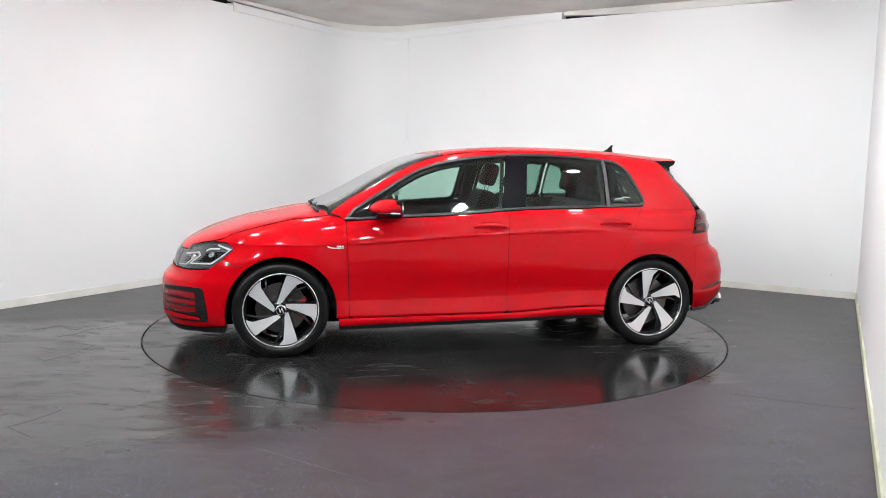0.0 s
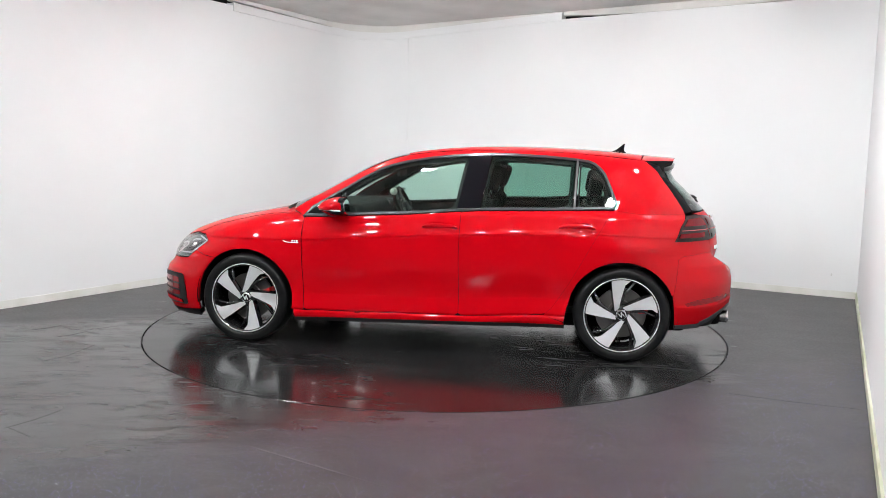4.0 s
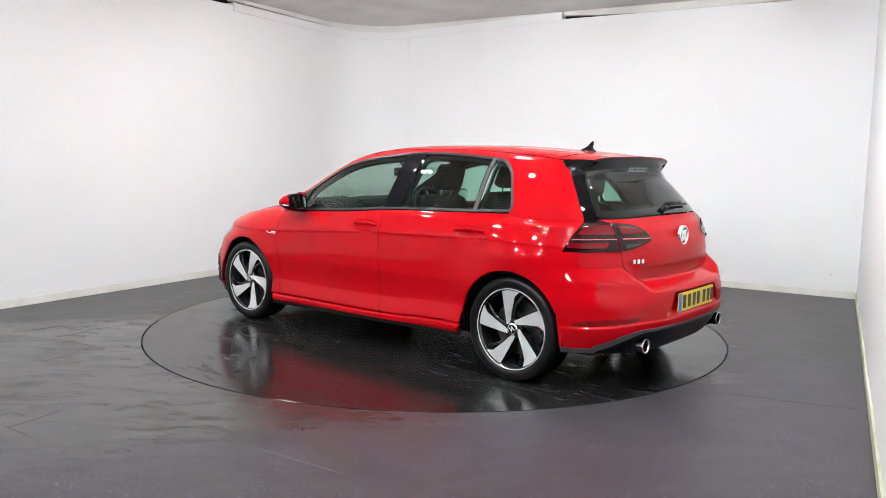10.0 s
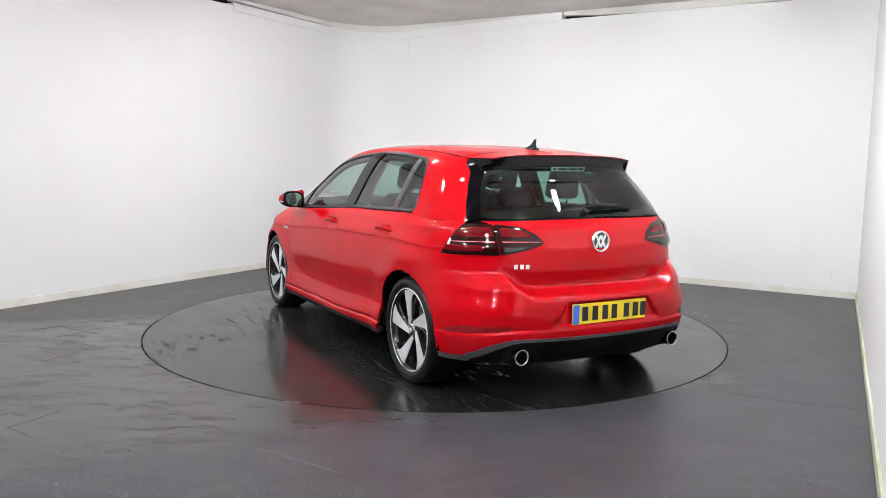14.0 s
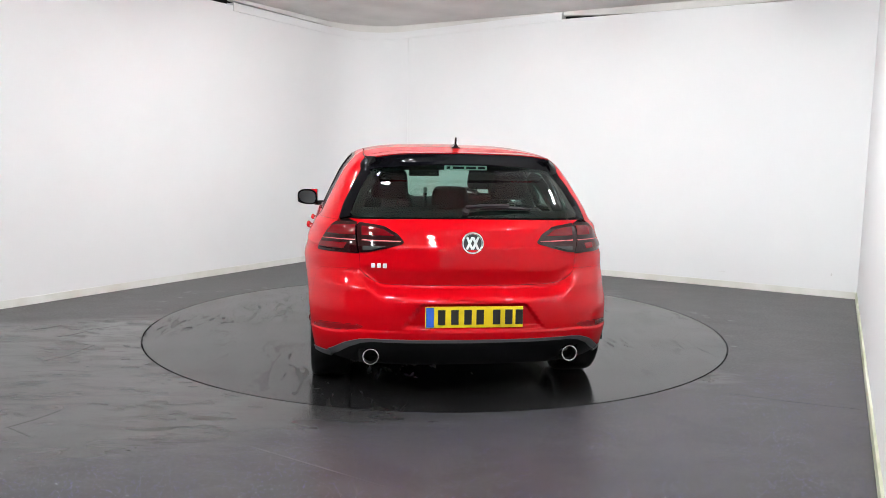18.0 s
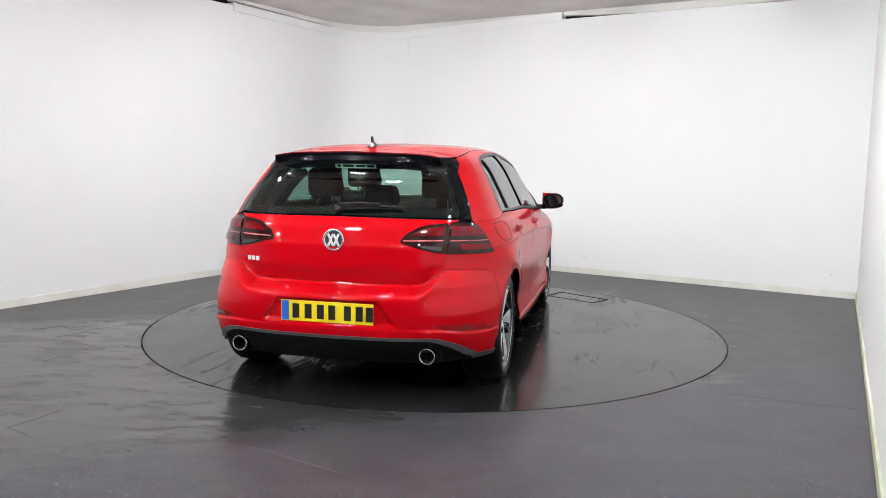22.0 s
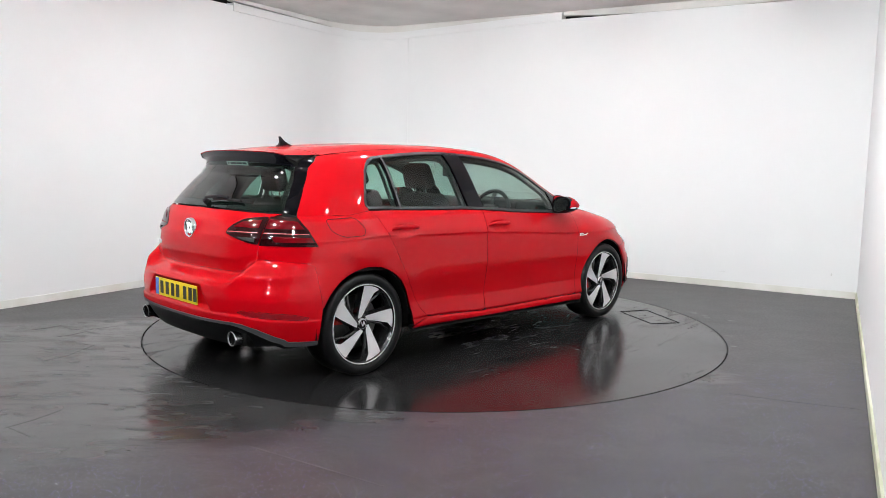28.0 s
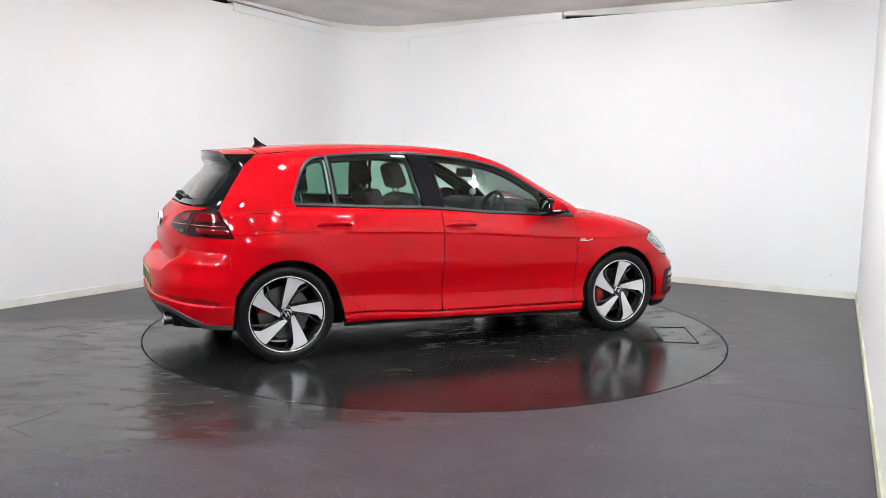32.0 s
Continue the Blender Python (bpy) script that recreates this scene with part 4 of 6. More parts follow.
# roof spoiler: painted top, gloss black lip and fins beside the rear window
def spoiler_top():
    bm = bmesh.new()
    rows = []
    for k in range(9):
        t = k / 8
        row = []
        for j in range(25):
            v = -1 + 2 * j / 24
            y = v * (0.555 - 0.055 * t)
            x0, x1 = -1.467 + 0.045 * abs(v) ** 3, -1.690 + 0.05 * abs(v) ** 2.2
            x = x0 + (x1 - x0) * t
            z0 = float(roof_height(x0, y))
            slope = -0.10
            z = z0 + slope * (x0 - x) + 0.10 * (x0 - x) ** 2 - 0.003
            row.append(bm.verts.new((x, y, z + 0.003)))
        rows.append(row)
    low = [bm.verts.new(v.co + Vector((0.003, 0, -0.005))) for v in rows[-1]]
    for a, b in zip(rows, rows[1:]):
        for j in range(24):
            bm.faces.new((a[j], b[j], b[j + 1], a[j + 1]))
    for j in range(24):
        bm.faces.new((rows[-1][j], low[j], low[j + 1], rows[-1][j + 1]))
    bmesh.ops.recalc_face_normals(bm, faces=bm.faces[:])
    return bm, [v.co.copy() for v in low], [[r[0].co.copy() for r in rows], [r[-1].co.copy() for r in rows]]


def roof_height(x, y):
    return cast(np.array([[x, y, 1.0]]), np.array([[0.0, 0.0, 1.0]]), True)[0][2]


spo_bm, spo_lip, spo_sides = spoiler_top()
for f in spo_bm.faces:
    if f.normal.z < -0.3:
        f.normal_flip()
spoiler = part("spoiler", spo_bm, PAINT, CAR, "red roof spoiler with a gloss black underside", smooth=True)
under = bmesh.new()
row_0 = [under.verts.new(c + Vector((0.0005, 0, 0.0005))) for c in spo_lip]
row_a = [under.verts.new(c + Vector((0.010, 0, -0.024))) for c in spo_lip]
row_b, row_c = [], []
for j, c in enumerate(spo_lip):
    v = -1 + 2 * j / 24
    p, n = skin("wrap", [end_s(max(-0.53, min(0.53, v * 0.53)), 1.318 - 0.03 * abs(v) ** 3, -1, True)], True, 0.004)
    row_b.append(under.verts.new((p[0][0] - 0.004, p[0][1], p[0][2])))
    p, n = skin("wrap", [end_s(max(-0.53, min(0.53, v * 0.53)), 1.292 - 0.03 * abs(v) ** 3, -1, True)], True, 0.004)
    row_c.append(under.verts.new(tuple(p[0])))
for a, b in ((row_0, row_a), (row_a, row_b), (row_b, row_c)):
    for j in range(24):
        under.faces.new((a[j], a[j + 1], b[j + 1], b[j]))
end_lines = {j: [row[j].co.copy() for row in (row_a, row_b, row_c)] for j in (0, 24)}
part("spoiler_underside", under, PILLAR, spoiler, "gloss black underside of the spoiler", smooth=True)

for j, side in ((0, -1), (24, 1)):
    end = bmesh.new()
    p0 = Vector(skin("wrap", [side_s(-1.452, 1.336, True)], True, 0.0)[0][0])
    p0.y *= side
    line = [c.copy() for c in spo_sides[0 if side < 0 else 1]] + [v.copy() for v in end_lines[j]] + [p0]
    end.faces.new([end.verts.new(c) for c in line])
    bmesh.ops.triangulate(end, faces=end.faces[:])
    bmesh.ops.solidify(end, geom=end.faces[:], thickness=0.004)
    part("spoiler_end", end, DARK, spoiler)

strip_outer = [side_s(-1.46, 1.329, True), side_s(-1.53, 1.262, True), side_s(-1.61, 1.145, True), side_s(-1.69, 1.02, True), side_s(-1.705, 0.990, True)]
strip_inner = [end_s(y, z, -1, True) for y, z in ((0.47, 1.298), (0.518, 1.270), (0.575, 1.165), (0.640, 1.03), (0.646, 1.006))]
fin_poly = strip_outer + strip_inner[::-1]
pair("window_fin", fin_poly, FIN_BLACK, CAR, upper=True, off=-0.001, step=0.03, gap=0.002, label="gloss black fin beside the rear window")

# tail lamps
outer_lamp = [end_s(0.604, 0.980), end_s(0.66, 0.980)] + [side_s(x, z) for x, z in TAIL_OUT] + [side_s(-1.75, 0.812), end_s(0.70, 0.815), end_s(0.600, 0.816)]
inner_lamp = [end_s(0.600, 0.979), end_s(0.54, 0.974), end_s(0.458, 0.962), end_s(0.392, 0.925), end_s(0.360, 0.884), end_s(0.372, 0.870), end_s(0.458, 0.846), end_s(0.54, 0.826), end_s(0.596, 0.818)]
for mir in (False, True):
    a = panel("tail_lamp", outer_lamp, TAIL_DARK, CAR, off=0.004, depth=0.03, step=0.02, mirror=mir, label="smoked dark red tail lamp", bulge=0.006)
    b = panel("tail_lamp", rounded(inner_lamp, 0.012), TAIL_DARK, CAR, off=0.004, depth=0.02, step=0.02, mirror=mir, label="smoked dark red tail lamp on the tailgate", bulge=0.006)
    up_a = [end_s(0.613, 0.962), end_s(0.67, 0.96), side_s(-1.715, 0.952), side_s(-1.690, 0.908), end_s(0.70, 0.908), end_s(0.613, 0.910)]
    panel("red_field", up_a, TAIL_RED, a, off=0.0108, depth=0.002, step=0.02, mirror=mir)
    low_a = [end_s(0.655, 0.868), side_s(-1.74, 0.866), side_s(-1.668, 0.862), side_s(-1.655, 0.835), side_s(-1.75, 0.834), end_s(0.675, 0.836)]
    panel("red_field", low_a, TAIL_RED, a, off=0.0108, depth=0.002, step=0.02, mirror=mir)
    panel("light_strip", [end_s(0.613, 0.890), end_s(0.70, 0.888), side_s(-1.676, 0.884), side_s(-1.674, 0.877), end_s(0.70, 0.880), end_s(0.613, 0.881)], TAIL_STRIP, a, off=0.0112, depth=0.002, step=0.02, mirror=mir)
    up_b = [end_s(0.582, 0.958), end_s(0.52, 0.954), end_s(0.465, 0.944), end_s(0.412, 0.912), end_s(0.582, 0.910)]
    panel("red_field", up_b, TAIL_RED, b, off=0.0108, depth=0.002, step=0.02, mirror=mir)
    panel("light_strip", [end_s(0.582, 0.891), end_s(0.48, 0.890), end_s(0.378, 0.888), end_s(0.378, 0.880), end_s(0.48, 0.881), end_s(0.582, 0.882)], TAIL_STRIP, b, off=0.0112, depth=0.002, step=0.02, mirror=mir)
    panel("clear_field", [end_s(0.578, 0.858), end_s(0.50, 0.860), end_s(0.455, 0.858), end_s(0.53, 0.838), end_s(0.578, 0.832)], TAIL_CLEAR, b, off=0.0108, depth=0.002, step=0.02, mirror=mir)

refl = [end_s(0.590, 0.444), end_s(0.615, 0.453), end_s(0.70, 0.446), side_s(-1.80, 0.430), side_s(-1.722, 0.409), side_s(-1.732, 0.396), side_s(-1.82, 0.405), end_s(0.70, 0.418), end_s(0.635, 0.423)]
for mir, lens_ in zip((False, True), pair("bumper_reflector", refl, REFLECTOR_SHADED_RED, CAR, off=0.0015, depth=0.006, step=0.02, label="dark red bumper reflector")):
    band("reflector_seam", inset(refl, -0.0035), inset(refl, -0.0005), DARK, lens_, off=0.0006, depth=0.002, mirror=mir)

# grey edge of the diffuser
edge_hi = [end_s(y, z) for y, z in FOOT_REAR] + [side_s(x, z) for x, z in FOOT_SIDE]
edge_lo = [end_s(y, z) for y, z in ((0.0, 0.364), (0.3, 0.366), (0.54, 0.368), (0.592, 0.357), (0.652, 0.326), (0.709, 0.278), (0.743, 0.256))] + [side_s(-1.82, 0.241), side_s(-1.656, 0.241)]
for mir in (False, True):
    rim_ = band("diffuser_trim", edge_hi, edge_lo, DIFFUSER_TRIM, CAR, off=0.004, depth=0.03, closed=False, mirror=mir, label="dark grey trim edge above the diffuser")
    panel("trim_tip", [end_s(0.765, 0.278), side_s(-1.80, 0.266), side_s(-1.80, 0.250), end_s(0.742, 0.263)], SILVER_TRIM, rim_, off=0.006, depth=0.004, step=0.02, gap=0, mirror=mir)

# exhaust pipes
for y in (0.541, -0.541):
    m = Matrix.Translation((-1.975, y, 0.284)) @ Matrix.Diagonal((1.0, 0.91, 0.91, 1.0)) @ Matrix.Rotation(radians(-90), 4, "Y")
    pipe = part("exhaust_pipe", lathe_bm([(0.036, -0.15), (0.0445, -0.15), (0.0455, 0.052)], 32, m), DARK_CHROME, CAR, "round dark chrome exhaust pipe with a bright rim", smooth=True)
    part("pipe_rim", lathe_bm([(0.0456, 0.050), (0.048, 0.062), (0.047, 0.066), (0.042, 0.066), (0.041, 0.058), (0.040, 0.0)], 32, m), CHROME, pipe, "bright chrome rim", smooth=True)
    part("pipe_inside", lathe_bm([(0.0395, 0.052), (0.0395, -0.09), (0.0, -0.09)], 24, m), DARK, pipe)

# number plate, with bars for its writing
plate = part("number_plate", rbox((0.006, 0.522, 0.113), (-2.096, 0.0, 0.503), 0.004, 2), YELLOW, CAR, "yellow rear number plate with black bars")
part("plate_band", rbox((0.002, 0.042, 0.105), (-2.1, 0.236, 0.503), 0.0006, 1), PLATE_BLUE, plate, "blue band of the number plate")
for y in (0.175, 0.105, 0.035, -0.03, -0.118, -0.184, -0.24):
    part("plate_bar", rbox((0.002, 0.040, 0.079), (-2.1, y, 0.503), 0.0006, 1), PLATE_BLACK, plate)

# round emblem and small badges of plain shapes
ex, ez = -1.992, 0.882
er = Matrix.Translation((ex, 0, ez)) @ Matrix.Rotation(radians(-90), 4, "Y") @ Matrix.Rotation(radians(0), 4, "X")
emblem = part("emblem", lathe_bm([(0.0, 0.000), (0.048, 0.000), (0.049, 0.010), (0.055, 0.014), (0.060, 0.011), (0.061, -0.01)], 40, er), CHROME, CAR, "round chrome emblem on the tailgate", smooth=True)
part("emblem_disc", lathe_bm([(0.0, 0.004), (0.0475, 0.004), (0.0475, 0.002)], 32, er), LAMP_GREY, emblem)
for y, lean in ((0.016, -24), (-0.016, 24), (0.016, 24), (-0.016, -24)):
    part("emblem_bar", rbox((0.006, 0.0125, 0.072), (ex - 0.006, y, ez), 0.002, 1, Matrix.Rotation(radians(lean), 4, "X")), BADGE, emblem)
for y in (0.524, 0.494, 0.464):
    p, n = skin("wrap", [end_s(y, 0.757)], False, 0.004)
    part("badge", rbox((0.006, 0.021, 0.024), tuple(p[0]), 0.002, 1, Matrix.Rotation(radians(-8), 4, "Z")), BADGE, CAR, "small chrome badge on the tailgate")

# fuel flap on the right side
flap = rounded([(-1.575, 0.965), (-1.375, 0.972), (-1.315, 0.905), (-1.335, 0.862), (-1.475, 0.857), (-1.545, 0.890)], 0.03, 5)
flap = [side_s(x, z) for x, z in flap]
band("fuel_flap_gap", flap, inset(flap, 0.004), DARK, CAR, off=0.0012, depth=0.002, mirror=True, label="dark seam of the fuel flap")

# aerial: a flat rounded foot with a thin swept fin
foot = rbox((0.125, 0.052, 0.022), (-1.292, 0.0, 1.390), 0.010, 3)
for v in foot.verts:
    v.co.y *= 1.0 - 0.45 * max(0.0, (v.co.x + 1.292) / 0.0625)
    v.co.z -= 0.008 * max(0.0, (v.co.x + 1.292) / 0.0625)
aerial = part("aerial", foot, GLOSS_BLACK, CAR, "black shark fin aerial on the roof", smooth=True)
fin = bmesh.new()
prof = [(-1.243, 1.397), (-1.272, 1.409), (-1.298, 1.424), (-1.318, 1.442), (-1.336, 1.458), (-1.346, 1.456), (-1.343, 1.435), (-1.339, 1.418), (-1.345, 1.400)]
sides_ = [[fin.verts.new((x, k * (0.004 + 0.012 * ease((1.425 - z) / 0.028)), z)) for x, z in prof] for k in (-1, 1)]
fin.faces.new(sides_[0])
fin.faces.new(sides_[1][::-1])
for i in range(len(prof)):
    j = (i + 1) % len(prof)
    fin.faces.new((sides_[0][i], sides_[0][j], sides_[1][j], sides_[1][i]))
bmesh.ops.recalc_face_normals(fin, faces=fin.faces[:])
part("aerial_fin", fin, GLOSS_BLACK, aerial)

# rear wiper
def on_rear(y, z, off):
    return Vector(skin("wrap", [end_s(y, z, -1, True)], True, off)[0][0])


wiper = part("rear_wiper", tube_bm([on_rear(0.02, 1.045, 0.03), on_rear(-0.10, 1.052, 0.034), on_rear(-0.22, 1.052, 0.03)], 0.010, 8), PLASTIC, CAR, "black rear window wiper", smooth=True)
part("wiper_blade", tube_bm([on_rear(-0.06, 1.046, 0.018), on_rear(-0.2, 1.05, 0.018), on_rear(-0.35, 1.046, 0.016)], 0.008, 6), RUBBER, wiper)
part("wiper_cap", lathe_bm([(0.0, 0.030), (0.016, 0.028), (0.02, 0.0)], 16, Matrix.Translation(on_rear(0.02, 1.035, 0.0)) @ Matrix.Rotation(radians(-55), 4, "Y")), PLASTIC, wiper)
# faint label strip high in the rear window
lab = [end_s(0.115, 1.292, -1, True), end_s(-0.135, 1.292, -1, True), end_s(-0.135, 1.262, -1, True), end_s(0.115, 1.262, -1, True)]
sticker = panel("window_sticker", lab, STICKER, CAR, upper=True, off=-0.0034, depth=0.0005, step=0.05, label="pale strip sticker with dark bars in the rear window")
for y0, y1 in ((0.10, 0.08), (0.065, 0.0), (-0.012, -0.07), (-0.08, -0.122)):
    panel("sticker_bar", [end_s(y0, 1.284, -1, True), end_s(y1, 1.284, -1, True), end_s(y1, 1.270, -1, True), end_s(y0, 1.270, -1, True)], INTERIOR, sticker, upper=True, off=-0.0026, depth=0.0004, step=0.05, gap=0)

# door handles
for x, z in HANDLES:
    for mir in (False, True):
        def handle_shape():
            pts, nn = skin("wrap", [(x + 0.118 - 0.236 * k / 12, z + 0.004 * math.sin(math.pi * k / 12)) for k in range(13)], False, 0.0)
            bm = bmesh.new()
            rings = []
            for k, (p, n) in enumerate(zip(pts, nn)):
                t = k / 12
                out = 0.034 * math.sin(math.pi * min(1, max(0, t))) ** 0.45
                ry, rz = 0.011, 0.0155 * (0.35 + 0.65 * math.sin(math.pi * t) ** 0.4)
                ring = []
                for a in range(10):
                    w = 2 * math.pi * a / 10
                    v = Vector(p) + Vector(n) * (out + ry * math.cos(w)) + Vector((0, 0, 1)) * rz * math.sin(w)
                    ring.append(bm.verts.new((v.x, v.y * (-1 if mir else 1), v.z)))
                rings.append(ring)
            for a, b in zip(rings, rings[1:]):
                for k in range(10):
                    bm.faces.new((a[k], a[(k + 1) % 10], b[(k + 1) % 10], b[k]))
            bmesh.ops.recalc_face_normals(bm, faces=bm.faces[:])
            return bm
        door = (front_doors if x > -0.5 else rear_doors)[1 if mir else 0]
        h = part("door_handle", handle_shape(), PAINT, door, "red door handle", smooth=True)


# door mirrors
def mirror_shell(z_cut_lo, z_cut_hi, grow=0.0):
    """The housing as rings from its inner end to its outer tip."""
    bm = bmesh.new()
    rings = []
    for k in range(11):
        t = k / 10
        y = 0.876 + 0.160 * t
        shrink = (1 - 0.75 * max(0, t - 0.55) ** 1.6 / 0.45 ** 1.6 * 0.55)
        cx, cz = 0.605 - 0.02 * t, 0.992 - 0.006 * t
        rx, rz = (0.095 * shrink + grow), (0.062 * shrink + grow)
        ring = []
        for a in range(28):
            w = 2 * math.pi * a / 28
            c, s_ = math.cos(w), math.sin(w)
            ux = math.copysign(abs(c) ** (0.9 if c > 0 else 0.35), c)
            uz = math.copysign(abs(s_) ** 0.92, s_)
            x = cx + rx * ux * ((1.42 - 0.35 * abs(s_)) if c > 0 else 0.60)
            z = cz + rz * uz
            ring.append(bm.verts.new((x, y, min(max(z, z_cut_lo), z_cut_hi))))
        rings.append(ring)
    for a, b in zip(rings, rings[1:]):
        for k in range(28):
            bm.faces.new((a[k], a[(k + 1) % 28], b[(k + 1) % 28], b[k]))
    bm.faces.new(rings[0])
    bm.faces.new(rings[-1])
    bmesh.ops.remove_doubles(bm, verts=bm.verts[:], dist=0.0004)
    bmesh.ops.recalc_face_normals(bm, faces=bm.faces[:])
    return bm


MIRROR_FACE = rounded([(0.880, 1.030), (0.925, 1.056), (0.995, 1.056), (1.032, 1.034), (1.038, 0.990), (1.016, 0.946), (0.955, 0.926), (0.895, 0.930), (0.874, 0.965)], 0.03, 5)


def slab_bm(outline, x0, x1, turned=0):
    """A slab across the car's length with a (y, z) outline."""
    bm = bmesh.new()
    a = [bm.verts.new((x0, y, z)) for y, z in outline]
    b = [bm.verts.new((x1, y, z)) for y, z in outline]
    bm.faces.new(a)
    bm.faces.new(b[::-1])
    for i in range(len(outline)):
        j = (i + 1) % len(outline)
        bm.faces.new((a[i], b[i], b[j], a[j]))
    bmesh.ops.recalc_face_normals(bm, faces=bm.faces[:])
    if turned:
        bmesh.ops.transform(bm, matrix=Matrix.Translation((x0 - 0.007, 0.945, 0.992)) @ Matrix.Rotation(radians(-turned), 4, "Z") @ Matrix.Rotation(radians(4), 4, "Y") @ Matrix.Translation((-x0, -0.945, -0.992)), verts=bm.verts[:])
    return bm


caps = both_sides("door_mirror", lambda: mirror_shell(0.971, 1.2, 0.002), PAINT, CAR, "red door mirror on a black foot")
for cap, f in zip(caps, (1, -1)):
    def flipped(bm):
        if f < 0:
            bmesh.ops.scale(bm, vec=(1, -1, 1), verts=bm.verts[:])
            bmesh.ops.reverse_faces(bm, faces=bm.faces[:])
        return bm
    part("mirror_base", flipped(mirror_shell(0.0, 0.969)), GLOSS_BLACK, cap, "black underside of the mirror", smooth=True)
    inner = bmesh.new()
    for y in (0.8685, 0.8715):
        for a in range(28):
            w = 2 * math.pi * a / 28
            c, s_ = math.cos(w), math.sin(w)
            ux, uz = math.copysign(abs(c) ** (0.9 if c > 0 else 0.35), c), math.copysign(abs(s_) ** 0.92, s_)
            inner.verts.new((0.605 + 0.101 * ux * ((1.42 - 0.35 * abs(s_)) if c > 0 else 0.60), y, 0.992 + 0.069 * uz))
    inner.verts.ensure_lookup_table()
    inner.faces.new(inner.verts[:28])
    inner.faces.new(inner.verts[28:])
    for a in range(28):
        b = (a + 1) % 28
        inner.faces.new((inner.verts[a], inner.verts[b], inner.verts[28 + b], inner.verts[28 + a]))
    bmesh.ops.recalc_face_normals(inner, faces=inner.faces[:])
    part("mirror_inner", flipped(inner), GLOSS_BLACK, cap)
    part("mirror_foot", flipped(rbox((0.11, 0.11, 0.035), (0.64, 0.845, 0.938), 0.012)), PLASTIC, cap)
    part("mirror_frame", flipped(slab_bm(MIRROR_FACE, 0.541, 0.575)), GLOSS_BLACK, cap)
    part("mirror_glass", flipped(slab_bm(inset(MIRROR_FACE, 0.013), 0.5385, 0.552, turned=-2)), MIRROR, cap, "mirror glass")
    part("indicator", flipped(tube_bm([(0.695, 0.93, 0.972), (0.685, 0.98, 0.972), (0.655, 1.024, 0.972), (0.60, 1.034, 0.971), (0.555, 1.031, 0.970)], 0.0065, 8)), LAMP_WHITE, cap, "clear indicator strip", smooth=True)

def ribbon_poly(points, width):
    """An open line widened to a closed outline."""
    fore, back_ = [], []
    for i, p in enumerate(points):
        a, b = Vector(points[max(i - 1, 0)]), Vector(points[min(i + 1, len(points) - 1)])
        c = Vector(p)
        d1, d2 = (c - a), (b - c)
        d1 = d1.normalized() if d1.length > 1e-6 else d2.normalized()
        d2 = d2.normalized() if d2.length > 1e-6 else d1
        n1, n2 = Vector((-d1.y, d1.x)), Vector((-d2.y, d2.x))
        m = (n1 + n2) / max(0.5, 1 + n1.dot(n2)) * width / 2
        fore.append(tuple(c + m))
        back_.append(tuple(c - m))
    return fore + back_[::-1]


# headlamps
head = [side_s(x, z) for x, z in LAMP_SIDE] + [side_s(1.92, 0.576), end_s(0.50, 0.578, 1), end_s(0.47, 0.63, 1), end_s(0.44, 0.690, 1), end_s(0.52, 0.696, 1)] + [side_s(x, z - 0.002) for x, z in LAMP_TOP[::-1]]
for mir in (False, True):
    hl = panel("headlamp", head, LAMP_GREY, CAR, off=-0.022, depth=0.05, step=0.025, gap=0.004, mirror=mir, label="grey headlamp with white light strips under a clear lens")
    panel("lens", head, LENS, hl, off=0.001, depth=0.018, step=0.025, gap=0.003, mirror=mir)
    for line, wide in (([(1.723, 0.741), (1.640, 0.718), (1.766, 0.625), (1.909, 0.618), (1.842, 0.674), (1.853, 0.691), (1.945, 0.674)], 0.0085), ([(1.802, 0.704), (1.776, 0.717), (1.712, 0.720)], 0.008), ([(2.0, 0.600), (1.942, 0.606), (1.888, 0.652)], 0.005)):
        panel("light_strip", ribbon_poly([side_s(x, z) for x, z in line], wide), LAMP_WHITE, hl, off=-0.012, depth=0.004, step=0.015, gap=0, mirror=mir)
    for cell in ([(1.70, 0.710), (1.665, 0.705), (1.765, 0.640), (1.86, 0.636), (1.82, 0.672), (1.80, 0.695)], [(1.93, 0.664), (1.868, 0.680), (1.905, 0.632), (1.965, 0.624)]):
        panel("lamp_cell", [side_s(x, z) for x, z in cell], GLOSS_BLACK, hl, off=-0.017, depth=0.004, step=0.02, gap=0.002, mirror=mir)
    for cx, cz in ((1.765, 0.684), (1.890, 0.660)):
        p, n = skin("wrap", [side_s(cx, cz)], False, -0.016)
        pt = Vector(p[0])
        pt.y *= -1 if mir else 1
        nv = Vector((n[0][0], n[0][1] * (-1 if mir else 1), n[0][2]))
        part("projector", lathe_bm([(0.0, 0.010), (0.012, 0.007), (0.017, 0.0), (0.021, 0.003), (0.021, -0.01)], 18, Matrix.Translation(pt) @ nv.to_track_quat("Z", "Y").to_matrix().to_4x4()), CHROME, hl, smooth=True)

# slim hooked badge on each front wing
for mir in (False, True):
    hook = panel("wing_badge", ribbon_poly([(1.012, 0.743), (0.992, 0.735), (0.962, 0.7315), (0.902, 0.733)], 0.0065), BADGE, CAR, off=0.004, depth=0.006, gap=0, step=0.02, mirror=mir, label="slim hooked chrome badge on the front wing")
    for bx in (0.951, 0.934, 0.917):
        panel("badge_bar", [(bx, 0.748), (bx - 0.012, 0.7485), (bx - 0.012, 0.7385), (bx, 0.738)], BADGE, hook, off=0.004, depth=0.005, gap=0, step=0.02, mirror=mir)

